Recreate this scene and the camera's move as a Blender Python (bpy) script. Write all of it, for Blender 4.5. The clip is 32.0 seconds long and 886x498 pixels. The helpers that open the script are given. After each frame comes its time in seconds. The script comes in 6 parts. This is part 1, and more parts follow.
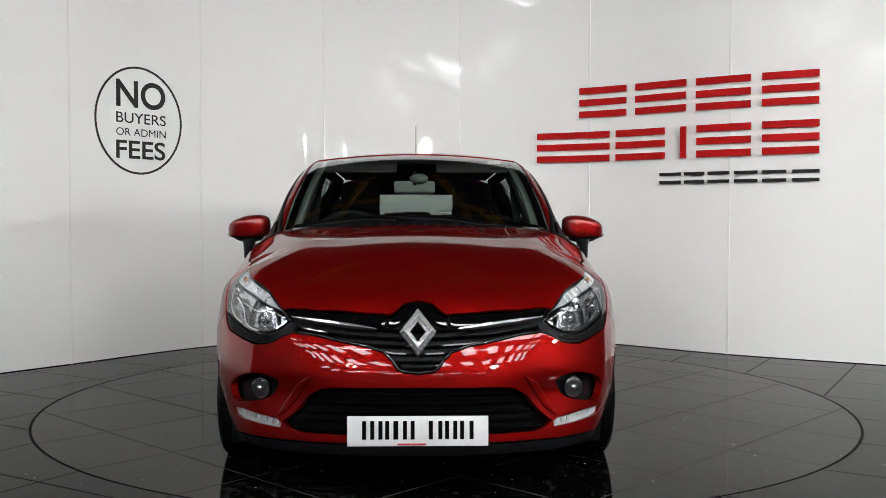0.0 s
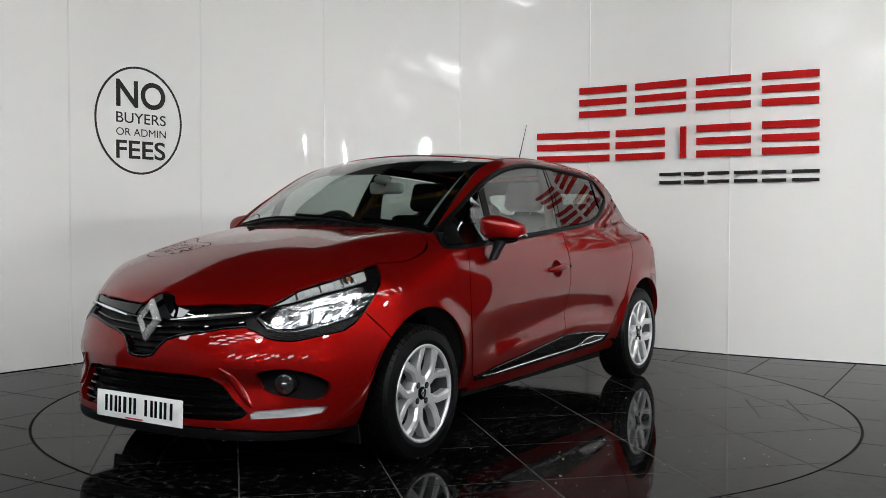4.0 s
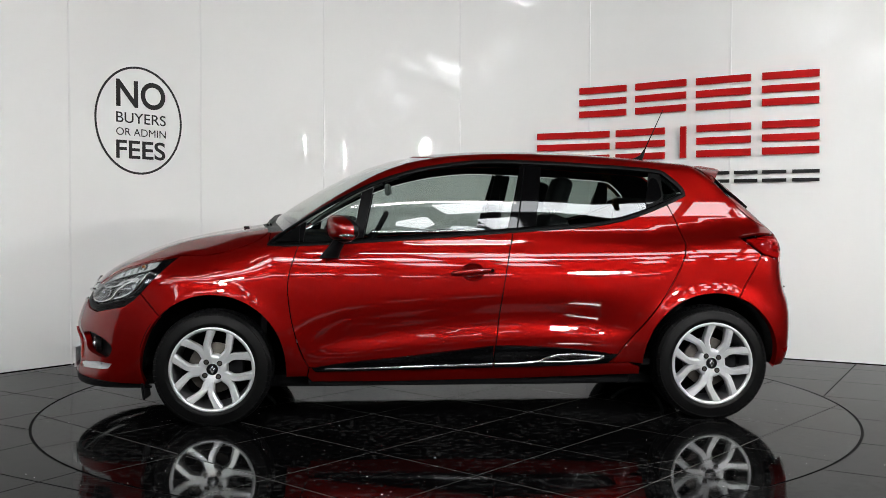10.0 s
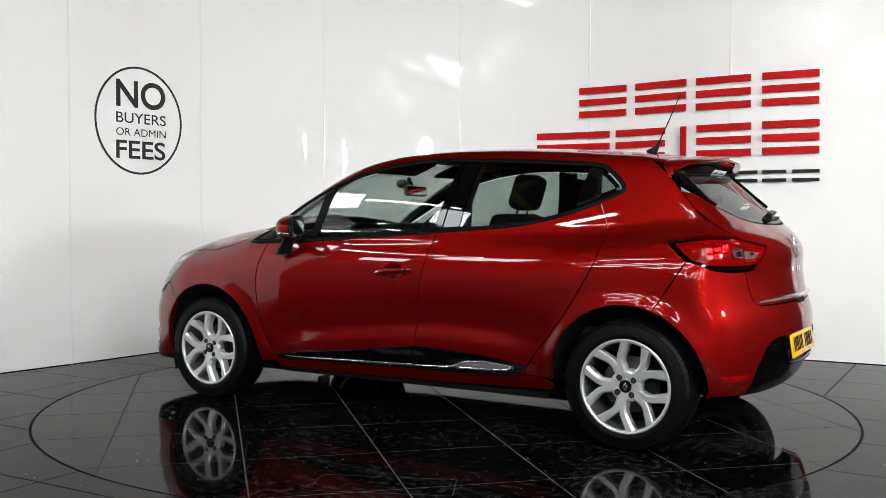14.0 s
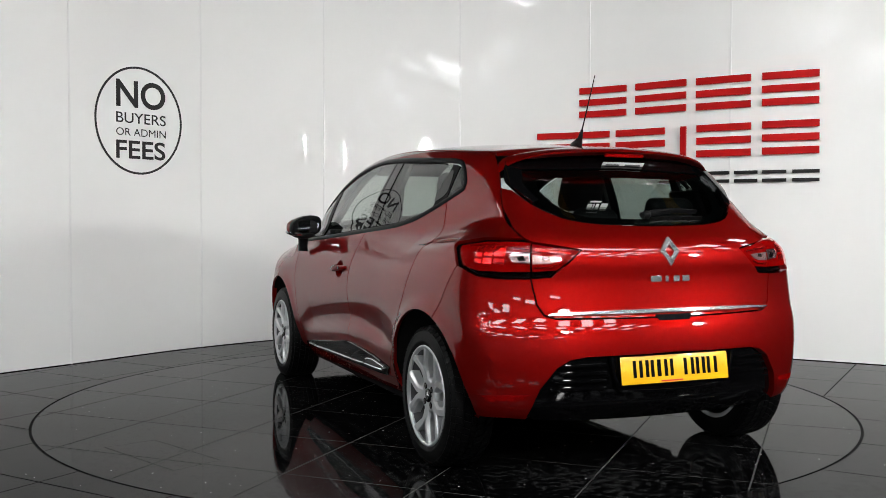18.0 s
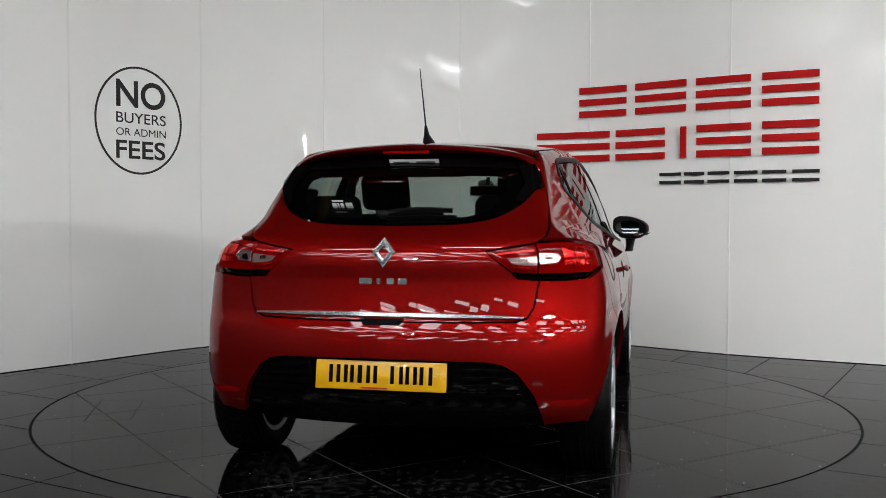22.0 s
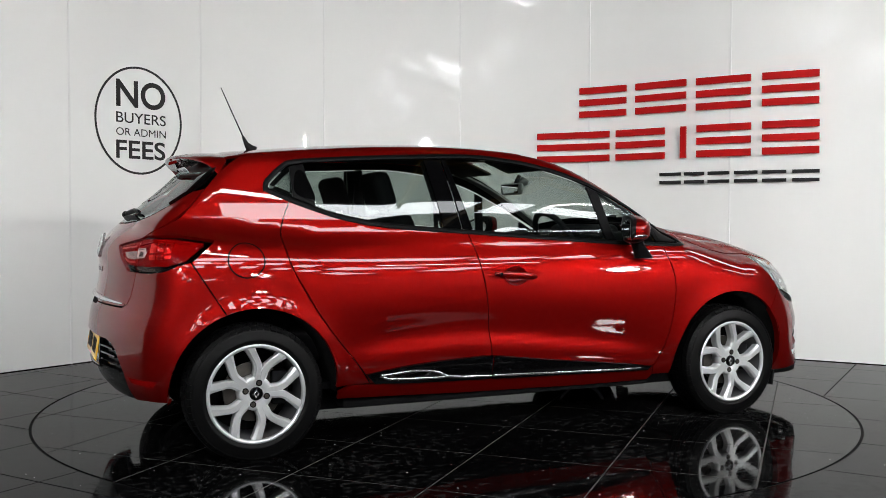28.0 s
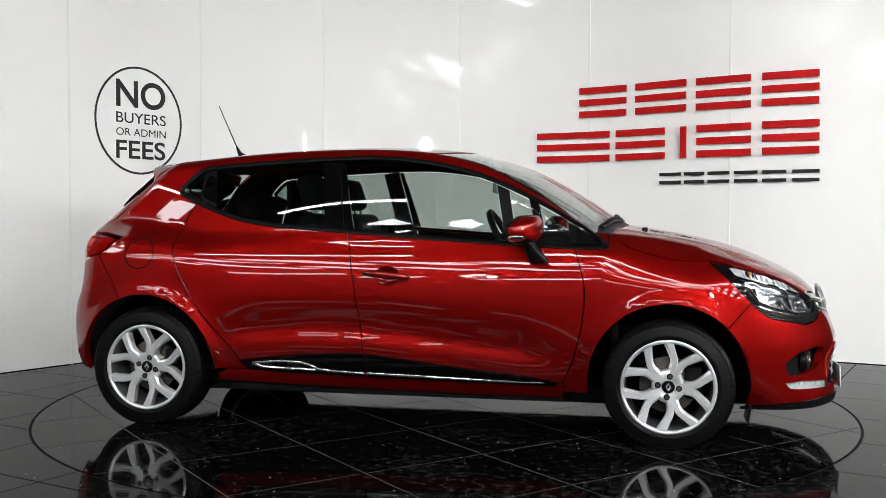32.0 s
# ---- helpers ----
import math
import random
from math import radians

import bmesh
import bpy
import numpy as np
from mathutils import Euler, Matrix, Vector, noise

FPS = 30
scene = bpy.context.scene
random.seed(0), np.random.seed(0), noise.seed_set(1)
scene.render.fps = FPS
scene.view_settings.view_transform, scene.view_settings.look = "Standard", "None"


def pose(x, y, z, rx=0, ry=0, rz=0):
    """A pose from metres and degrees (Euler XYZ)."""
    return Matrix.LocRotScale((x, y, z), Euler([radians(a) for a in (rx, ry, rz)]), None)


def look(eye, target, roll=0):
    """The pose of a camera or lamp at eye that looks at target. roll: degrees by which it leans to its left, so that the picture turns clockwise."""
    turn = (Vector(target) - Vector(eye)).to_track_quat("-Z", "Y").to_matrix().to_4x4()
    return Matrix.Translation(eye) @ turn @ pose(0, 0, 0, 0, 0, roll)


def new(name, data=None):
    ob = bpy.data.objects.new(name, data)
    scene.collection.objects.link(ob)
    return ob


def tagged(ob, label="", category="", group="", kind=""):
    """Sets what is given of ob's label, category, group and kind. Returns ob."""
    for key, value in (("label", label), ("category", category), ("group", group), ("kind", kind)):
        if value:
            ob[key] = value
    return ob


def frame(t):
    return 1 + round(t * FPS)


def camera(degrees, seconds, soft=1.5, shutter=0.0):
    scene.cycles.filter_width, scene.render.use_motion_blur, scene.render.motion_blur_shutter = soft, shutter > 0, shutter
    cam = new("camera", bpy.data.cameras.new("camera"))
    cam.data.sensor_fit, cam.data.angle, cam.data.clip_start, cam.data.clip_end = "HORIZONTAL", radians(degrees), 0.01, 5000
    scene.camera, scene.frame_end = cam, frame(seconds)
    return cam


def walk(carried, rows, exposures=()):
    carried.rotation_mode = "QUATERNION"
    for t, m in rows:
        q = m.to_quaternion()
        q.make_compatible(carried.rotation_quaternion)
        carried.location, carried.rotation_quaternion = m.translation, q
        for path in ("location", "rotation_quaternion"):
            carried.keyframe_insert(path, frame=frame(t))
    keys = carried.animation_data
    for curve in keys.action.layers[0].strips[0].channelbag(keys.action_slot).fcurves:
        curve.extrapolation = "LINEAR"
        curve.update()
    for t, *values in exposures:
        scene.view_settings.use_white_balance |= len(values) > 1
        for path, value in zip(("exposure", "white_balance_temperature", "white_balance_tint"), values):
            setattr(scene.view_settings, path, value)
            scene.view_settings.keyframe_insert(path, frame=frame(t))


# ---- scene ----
# exposure in stops over the clip, seconds and value
EXPOSURES = [(0.0, 0.88), (3.0, 0.67), (6.0, 0.91), (9.0, 0.85), (11.0, 0.95), (13.0, 1.02), (14.0, 1.16), (17.0, 1.06), (19.0, 0.85), (21.0, 0.67), (24.0, 0.41), (25.0, 0.44), (28.0, 0.90), (30.0, 0.90), (32.0, 1.11)]
TUBE, SKY, FLOOD = 20.0, 5.5, 285.0
# rooflight panels: x, y, width, length, turn
ROOFLIGHTS = [(-12.4 + 1.9 * i + 0.9 * j, y, 0.85, 2.1, 24) for j, y in enumerate((-10.6, -13.9)) for i in range(14)]
ROOFLIGHTS += [(s * x, y, 2.0, 0.95, 24) for s in (1, -1) for x in (10.2, 13.3) for y in (-5.0, -1.6, 1.8)]
ROOFLIGHTS += [(5.0, -7.05, 8.4, 1.35, 20)]
# high windows of the far wall: x, z, width, height
HIGH_WINDOWS = [(3.7, 4.75, 1.2, 0.5), (0.75, 5.2, 0.8, 0.6), (-0.35, 5.45, 0.8, 0.6), (-1.5, 4.75, 1.4, 0.47), (-2.5, 5.87, 1.5, 0.27), (-4.6, 6.0, 2.0, 0.3), (-5.4, 5.5, 2.6, 0.5), (-8.9, 6.1, 1.8, 0.4), (-9.0, 5.57, 1.7, 0.36), (6.8, 4.3, 1.3, 0.32), (2.1, 4.2, 0.9, 0.32), (-11.4, 6.9, 2.2, 0.7)]
# batten lights: x, y, z, length, turn; studio lamps: x, y, z
TUBES = [(-3.4, -4.6, 4.9, 2.4, 0), (0.4, -4.6, 4.9, 2.4, 0), (-3.0, -9.6, 6.9, 2.4, 0), (0.0, -9.6, 6.9, 2.4, 0), (3.0, -9.6, 6.9, 2.4, 0), (8.6, -3.4, 6.9, 2.4, 70), (-8.4, -3.0, 6.9, 2.4, -70), (9.2, -7.4, 6.9, 2.4, 30), (-8.8, -7.2, 6.9, 2.4, -20)]
FLOODS = [(-1.5, -6.0, 2.37), (2.26, -6.2, 2.24), (5.35, -3.2, 2.38)]
CAR_DX, CAR_DY = -0.058, -0.173
# One hatchback on a slowly turning tiled turntable in a white photo booth; the camera stands still.
EYE = (0.0, -5.617, 1.053)
cam = camera(49.4, 32.0, soft=0.8)
CAM_POSE = Matrix.Translation(EYE) @ pose(0, 0, 0, 90 - 1.80, 0, 0.18) @ pose(0, 0, 0, 0, 0, 0.11)
walk(cam, [(0.0, CAM_POSE), (32.0, CAM_POSE)], exposures=EXPOSURES)

# ---- the light: rooflights and tubes of the workshop behind and above the booth ----
world = bpy.data.worlds.new("world")
scene.world = world
world.use_nodes = True
world.node_tree.nodes["Background"].inputs[0].default_value = (0.8, 0.9, 1.0, 1)
world.node_tree.nodes["Background"].inputs[1].default_value = 0.01


# ---- materials ----
def mat(name, color=(0.5, 0.5, 0.5), rough=0.5, metal=0.0, coat=0.0, spec=0.5, noise_amt=0.0, noise_scale=8.0, bump=0.0,
        bump_scale=60.0, rough_var=0.0, emit=None, emit_strength=0.0, edge_tint=None, transmission=0.0, ior=1.45, coat_rough=0.03, coat_ior=1.5, alpha=1.0):
    m = bpy.data.materials.new(name)
    m.use_nodes = True
    nt = m.node_tree
    b = nt.nodes["Principled BSDF"]
    b.inputs["Base Color"].default_value = (*color, 1)
    b.inputs["Roughness"].default_value = rough
    b.inputs["Metallic"].default_value = metal
    b.inputs["Coat Weight"].default_value = coat
    b.inputs["Coat Roughness"].default_value = coat_rough
    b.inputs["Coat IOR"].default_value = coat_ior
    b.inputs["Specular IOR Level"].default_value = spec
    b.inputs["IOR"].default_value = ior
    if edge_tint:
        b.inputs["Specular Tint"].default_value = (*edge_tint, 1)
    b.inputs["Transmission Weight"].default_value = transmission
    b.inputs["Alpha"].default_value = alpha
    if emit:
        b.inputs["Emission Color"].default_value = (*emit, 1)
        b.inputs["Emission Strength"].default_value = emit_strength
    co = nt.nodes.new("ShaderNodeTexCoord")
    if noise_amt > 0:
        n1 = nt.nodes.new("ShaderNodeTexNoise")
        n1.inputs["Scale"].default_value = noise_scale
        n1.inputs["Detail"].default_value = 6
        nt.links.new(co.outputs["Object"], n1.inputs["Vector"])
        mr = nt.nodes.new("ShaderNodeMapRange")
        mr.inputs["To Min"].default_value = 1 - noise_amt
        mr.inputs["To Max"].default_value = 1 + noise_amt
        nt.links.new(n1.outputs["Fac"], mr.inputs["Value"])
        mx = nt.nodes.new("ShaderNodeMix")
        mx.data_type, mx.blend_type = "RGBA", "MULTIPLY"
        mx.inputs["Factor"].default_value = 1
        mx.inputs["A"].default_value = (*color, 1)
        nt.links.new(mr.outputs[0], mx.inputs["B"])
        nt.links.new(mx.outputs["Result"], b.inputs["Base Color"])
        if rough_var > 0:
            r2 = nt.nodes.new("ShaderNodeMapRange")
            r2.inputs["To Min"].default_value = max(0.0, rough - rough_var)
            r2.inputs["To Max"].default_value = rough + rough_var
            nt.links.new(n1.outputs["Fac"], r2.inputs["Value"])
            nt.links.new(r2.outputs[0], b.inputs["Roughness"])
    if bump > 0:
        n2 = nt.nodes.new("ShaderNodeTexNoise")
        n2.inputs["Scale"].default_value = bump_scale
        n2.inputs["Detail"].default_value = 4
        nt.links.new(co.outputs["Object"], n2.inputs["Vector"])
        bp = nt.nodes.new("ShaderNodeBump")
        bp.inputs["Strength"].default_value = bump
        bp.inputs["Distance"].default_value = 0.002
        nt.links.new(n2.outputs["Fac"], bp.inputs["Height"])
        nt.links.new(bp.outputs[0], b.inputs["Normal"])
    return m


def glass_mat(name, tint, rough=0.0, sheen=0.075, edge=0.95):
    """A thin pane: mostly see-through with a mirror-like sheen that grows at grazing angles."""
    m = bpy.data.materials.new(name)
    m.use_nodes = True
    nt = m.node_tree
    nt.nodes.clear()
    out = nt.nodes.new("ShaderNodeOutputMaterial")
    tr = nt.nodes.new("ShaderNodeBsdfTransparent")
    tr.inputs["Color"].default_value = (*tint, 1)
    gl = nt.nodes.new("ShaderNodeBsdfGlossy")
    gl.inputs["Roughness"].default_value = rough
    gl.inputs["Color"].default_value = (1, 1, 1, 1)
    lw = nt.nodes.new("ShaderNodeLayerWeight")
    lw.inputs["Blend"].default_value = 0.5
    pw = nt.nodes.new("ShaderNodeMath")
    pw.operation, pw.inputs[1].default_value = "POWER", 4.0
    nt.links.new(lw.outputs["Facing"], pw.inputs[0])
    fr = nt.nodes.new("ShaderNodeMapRange")
    fr.inputs["To Min"].default_value, fr.inputs["To Max"].default_value = sheen, edge
    nt.links.new(pw.outputs[0], fr.inputs["Value"])
    mix = nt.nodes.new("ShaderNodeMixShader")
    nt.links.new(fr.outputs[0], mix.inputs["Fac"])
    nt.links.new(tr.outputs[0], mix.inputs[1])
    nt.links.new(gl.outputs[0], mix.inputs[2])
    nt.links.new(mix.outputs[0], out.inputs["Surface"])
    return m


M = {}
def wall_mat():
    """Glossy white acrylic: nearly even white under a clear face that waves a little."""
    m = mat("white_panel", (0.80, 0.80, 0.785), rough=0.014, spec=0.36, noise_amt=0.02, noise_scale=2.0)
    nt = m.node_tree
    co = nt.nodes.new("ShaderNodeTexCoord")
    mp = nt.nodes.new("ShaderNodeMapping")
    mp.inputs["Scale"].default_value = (1.6, 1.6, 0.9)
    n = nt.nodes.new("ShaderNodeTexNoise")
    n.inputs["Scale"].default_value, n.inputs["Detail"].default_value = 1.7, 2
    bp = nt.nodes.new("ShaderNodeBump")
    bp.inputs["Strength"].default_value, bp.inputs["Distance"].default_value = 0.035, 0.02
    nt.links.new(co.outputs["Object"], mp.inputs["Vector"])
    nt.links.new(mp.outputs[0], n.inputs["Vector"])
    nt.links.new(n.outputs["Fac"], bp.inputs["Height"])
    nt.links.new(bp.outputs[0], nt.nodes["Principled BSDF"].inputs["Normal"])
    return m


M["paint"] = mat("red_paint", (0.212, 0.0030, 0.0022), rough=0.45, metal=0.76, coat=1.0, coat_ior=1.56, spec=0.06, edge_tint=(0.40, 0.02, 0.02), coat_rough=0.006, noise_amt=0.06, noise_scale=900, bump=0.012, bump_scale=1600)
M["dark"] = mat("dark_inside", (0.006, 0.006, 0.0065), rough=0.9, spec=0.05)
M["black_gloss"] = mat("black_gloss", (0.0018, 0.0018, 0.002), rough=0.03, spec=0.5)
M["black_plastic"] = mat("black_plastic", (0.0045, 0.0045, 0.005), rough=0.40, spec=0.13, noise_amt=0.15, noise_scale=120, bump=0.15, bump_scale=900)
M["rubber"] = mat("rubber", (0.0022, 0.0022, 0.0023), rough=0.45, spec=0.13, noise_amt=0.2, noise_scale=30, bump=0.1, bump_scale=400)
M["chrome"] = mat("chrome", (0.82, 0.82, 0.83), rough=0.06, metal=1.0)
M["satin_chrome"] = mat("satin_chrome", (0.80, 0.80, 0.81), rough=0.17, metal=0.9)
M["lamp_white"] = mat("lamp_white", (0.56, 0.57, 0.58), rough=0.3, metal=0.3, bump=0.4, bump_scale=90)
M["mirror_shell"] = mat("mirror_shell", (0.26, 0.27, 0.265), rough=0.45, noise_amt=0.05, noise_scale=60)
M["alloy"] = mat("alloy", (0.66, 0.67, 0.68), rough=0.32, metal=0.65, coat=0.2, noise_amt=0.04, noise_scale=300)
# wheel alloy darkened for the barrel: shade behind the spokes put into the colour
M["alloy_shaded"] = mat("alloy_shade", (0.11, 0.11, 0.115), rough=0.5, metal=0.6, noise_amt=0.15, noise_scale=60)
M["steel"] = mat("brake_steel", (0.07, 0.062, 0.055), rough=0.42, metal=0.7, noise_amt=0.3, noise_scale=40)
M["glass"] = glass_mat("window_glass", (0.60, 0.66, 0.63))
M["glass_front"] = glass_mat("windscreen_glass", (0.66, 0.72, 0.69))
M["glass_dark"] = glass_mat("rear_glass", (0.46, 0.52, 0.49), edge=0.6)
M["lens"] = glass_mat("clear_lens", (0.95, 0.96, 0.97), sheen=0.05, edge=0.85)
M["seat"] = mat("seat_cloth", (0.010, 0.010, 0.011), rough=0.9, spec=0.1, noise_amt=0.25, noise_scale=200, bump=0.3, bump_scale=700)
M["interior"] = mat("cabin_plastic", (0.012, 0.012, 0.013), rough=0.6, spec=0.2, noise_amt=0.1, noise_scale=50)
M["headliner"] = mat("headliner_cloth", (0.05, 0.05, 0.049), rough=0.9, spec=0.1, noise_amt=0.1, noise_scale=100)
M["plate_white"] = mat("plate_white", (0.80, 0.80, 0.80), rough=0.35, coat=0.6, coat_rough=0.08, noise_amt=0.03, noise_scale=50)
M["plate_yellow"] = mat("plate_yellow", (0.80, 0.42, 0.005), rough=0.35, coat=0.8, coat_rough=0.08, noise_amt=0.03, noise_scale=50)
M["ink"] = mat("black_ink", (0.002, 0.002, 0.002), rough=0.5, spec=0.05)
M["lamp_chamber"] = mat("lamp_chamber", (0.17, 0.172, 0.175), rough=0.2, metal=0.9, bump=0.9, bump_scale=55)
M["lamp_black"] = mat("lamp_bowl", (0.003, 0.003, 0.0035), rough=0.06, spec=0.4)
M["lamp_silver"] = mat("lamp_silver", (0.60, 0.61, 0.62), rough=0.16, metal=0.95, bump=0.3, bump_scale=120)
M["lamp_facet"] = mat("lamp_facets", (0.60, 0.60, 0.61), rough=0.10, metal=0.8, bump=1.0, bump_scale=38)
M["lamp_fluted"] = mat("lamp_flutes", (0.66, 0.66, 0.66), rough=0.18, metal=0.5, bump=1.0, bump_scale=42)
M["lamp_clear"] = mat("lamp_clear_cell", (0.40, 0.40, 0.41), rough=0.15, metal=0.7, bump=0.8, bump_scale=60)
M["pillar_trim"] = mat("pale_cabin_trim", (0.15, 0.155, 0.15), rough=0.7, noise_amt=0.05, noise_scale=60)
M["blue_steel"] = mat("blue_steel", (0.012, 0.018, 0.11), rough=0.4, noise_amt=0.1, noise_scale=6)
M["lamp_red"] = mat("lamp_red", (0.17, 0.0016, 0.0016), rough=0.35, spec=0.0, noise_amt=0.25, noise_scale=45, bump=0.5, bump_scale=60)
M["lamp_glow"] = mat("lamp_bright_red", (0.62, 0.010, 0.008), rough=0.16, metal=0.75, bump=1.0, bump_scale=42)
M["red_clear"] = glass_mat("tail_lens", (0.96, 0.74, 0.72), sheen=0.018, edge=0.16)
M["black_satin"] = mat("black_satin", (0.003, 0.003, 0.0032), rough=0.35, spec=0.07, noise_amt=0.1, noise_scale=200)
M["liner"] = mat("arch_felt", (0.004, 0.004, 0.004), rough=0.95, spec=0.03)
M["dealer_red"] = mat("small_red_print", (0.5, 0.03, 0.03), rough=0.4)
M["badge"] = mat("badge_chrome", (0.86, 0.86, 0.87), rough=0.22, metal=0.8)
M["fog_glass"] = mat("fog_reflector", (0.20, 0.203, 0.206), rough=0.10, metal=0.9, bump=0.9, bump_scale=45)
M["amber"] = mat("amber_lens", (0.30, 0.10, 0.02), rough=0.2, coat=0.5)
M["mirror"] = mat("mirror_glass", (0.8, 0.8, 0.82), rough=0.02, metal=1.0)
M["wall"] = wall_mat()
M["wall_bead"] = mat("white_bead", (0.74, 0.74, 0.73), rough=0.3, noise_amt=0.03)
M["sign_red"] = mat("sign_red", (0.40, 0.005, 0.005), rough=0.5, spec=0.15, noise_amt=0.03, noise_scale=20)
M["sign_black"] = mat("sign_black", (0.006, 0.006, 0.006), rough=0.35)
M["workshop"] = mat("workshop_wall", (0.05, 0.05, 0.052), rough=0.7, noise_amt=0.2, noise_scale=1.5)
M["roof"] = mat("workshop_roof", (0.05, 0.05, 0.053), rough=0.7, noise_amt=0.2, noise_scale=2)
M["yellow_steel"] = mat("yellow_steel", (0.26, 0.15, 0.015), rough=0.4, noise_amt=0.1, noise_scale=6)
M["flood"] = mat("lit_flood", (1, 1, 1), emit=(1.0, 0.99, 0.97), emit_strength=FLOOD)
M["grey_steel"] = mat("grey_steel", (0.12, 0.12, 0.125), rough=0.4, metal=0.7, noise_amt=0.1, noise_scale=20)
M["tube"] = mat("lit_tube", (1, 1, 1), emit=(1.0, 0.985, 0.96), emit_strength=TUBE)
M["high_glass"] = mat("lit_high_window", (1, 1, 1), emit=(0.95, 0.98, 1.0), emit_strength=SKY * 0.8)
M["rooflight"] = mat("lit_rooflight", (1, 1, 1), emit=(0.93, 0.97, 1.0), emit_strength=SKY)


def tile_mat(name, color, bump_lines, gloss, scuff):
    """Dark polished stone with worn streaks, a slightly uneven gloss and specks of dust."""
    m = bpy.data.materials.new(name)
    m.use_nodes = True
    nt = m.node_tree
    b = nt.nodes["Principled BSDF"]
    b.inputs["Specular IOR Level"].default_value = gloss
    co = nt.nodes.new("ShaderNodeTexCoord")
    info = nt.nodes.new("ShaderNodeObjectInfo")
    n1 = nt.nodes.new("ShaderNodeTexNoise")
    n1.inputs["Scale"].default_value, n1.inputs["Detail"].default_value = 3.5, 8
    nt.links.new(co.outputs["Object"], n1.inputs["Vector"])
    ramp = nt.nodes.new("ShaderNodeMapRange")
    ramp.inputs["From Min"].default_value, ramp.inputs["From Max"].default_value = 0.3, 0.7
    ramp.inputs["To Min"].default_value, ramp.inputs["To Max"].default_value = 0.75, 1.25
    nt.links.new(n1.outputs["Fac"], ramp.inputs["Value"])
    rnd = nt.nodes.new("ShaderNodeMapRange")
    rnd.inputs["To Min"].default_value, rnd.inputs["To Max"].default_value = 0.85, 1.15
    nt.links.new(info.outputs["Random"], rnd.inputs["Value"])
    mul = nt.nodes.new("ShaderNodeMath")
    mul.operation = "MULTIPLY"
    nt.links.new(ramp.outputs[0], mul.inputs[0])
    nt.links.new(rnd.outputs[0], mul.inputs[1])
    col = nt.nodes.new("ShaderNodeMix")
    col.data_type, col.blend_type = "RGBA", "MULTIPLY"
    col.inputs["Factor"].default_value = 1
    col.inputs["A"].default_value = (*color, 1)
    nt.links.new(mul.outputs[0], col.inputs["B"])
    # specks of dust
    vo = nt.nodes.new("ShaderNodeTexVoronoi")
    vo.inputs["Scale"].default_value = 14.0
    nt.links.new(co.outputs["Object"], vo.inputs["Vector"])
    lt = nt.nodes.new("ShaderNodeMath")
    lt.operation, lt.inputs[1].default_value = "LESS_THAN", 0.050
    nt.links.new(vo.outputs["Distance"], lt.inputs[0])
    dust = nt.nodes.new("ShaderNodeMix")
    dust.data_type = "RGBA"
    nt.links.new(lt.outputs[0], dust.inputs["Factor"])
    nt.links.new(col.outputs["Result"], dust.inputs["A"])
    dust.inputs["B"].default_value = (0.75, 0.75, 0.75, 1)
    # dried water marks: small blotches in patches
    n4 = nt.nodes.new("ShaderNodeTexNoise")
    n4.inputs["Scale"].default_value, n4.inputs["Detail"].default_value = 27.0, 2.5
    nt.links.new(co.outputs["Object"], n4.inputs["Vector"])
    n5 = nt.nodes.new("ShaderNodeTexNoise")
    n5.inputs["Scale"].default_value, n5.inputs["Detail"].default_value = 1.3, 2
    nt.links.new(co.outputs["Object"], n5.inputs["Vector"])
    add = nt.nodes.new("ShaderNodeMath")
    add.operation = "MULTIPLY_ADD"
    add.inputs[1].default_value = 0.5
    nt.links.new(n5.outputs["Fac"], add.inputs[0])
    nt.links.new(n4.outputs["Fac"], add.inputs[2])
    mark = nt.nodes.new("ShaderNodeMapRange")
    mark.inputs["From Min"].default_value, mark.inputs["From Max"].default_value = 0.805, 0.840
    nt.links.new(add.outputs[0], mark.inputs["Value"])
    wet = nt.nodes.new("ShaderNodeMix")
    wet.data_type = "RGBA"
    nt.links.new(mark.outputs[0], wet.inputs["Factor"])
    nt.links.new(dust.outputs["Result"], wet.inputs["A"])
    wet.inputs["B"].default_value = (0.014, 0.014, 0.014, 1)
    nt.links.new(wet.outputs["Result"], b.inputs["Base Color"])
    # gloss: polished, with matt scuffs in short streaks
    mp = nt.nodes.new("ShaderNodeMapping")
    mp.inputs["Scale"].default_value = (6, 30, 6)
    nt.links.new(co.outputs["Object"], mp.inputs["Vector"])
    n2 = nt.nodes.new("ShaderNodeTexNoise")
    n2.inputs["Scale"].default_value, n2.inputs["Detail"].default_value = 1.6, 5
    nt.links.new(mp.outputs[0], n2.inputs["Vector"])
    rr = nt.nodes.new("ShaderNodeMapRange")
    rr.inputs["From Min"].default_value, rr.inputs["From Max"].default_value = 0.45, 0.75
    rr.inputs["To Min"].default_value, rr.inputs["To Max"].default_value = 0.03, scuff
    nt.links.new(n2.outputs["Fac"], rr.inputs["Value"])
    nt.links.new(rr.outputs[0], b.inputs["Roughness"])
    bp = nt.nodes.new("ShaderNodeBump")
    bp.inputs["Strength"].default_value, bp.inputs["Distance"].default_value = bump_lines, 0.001
    nt.links.new(n2.outputs["Fac"], bp.inputs["Height"])
    nt.links.new(bp.outputs[0], b.inputs["Normal"])
    return m


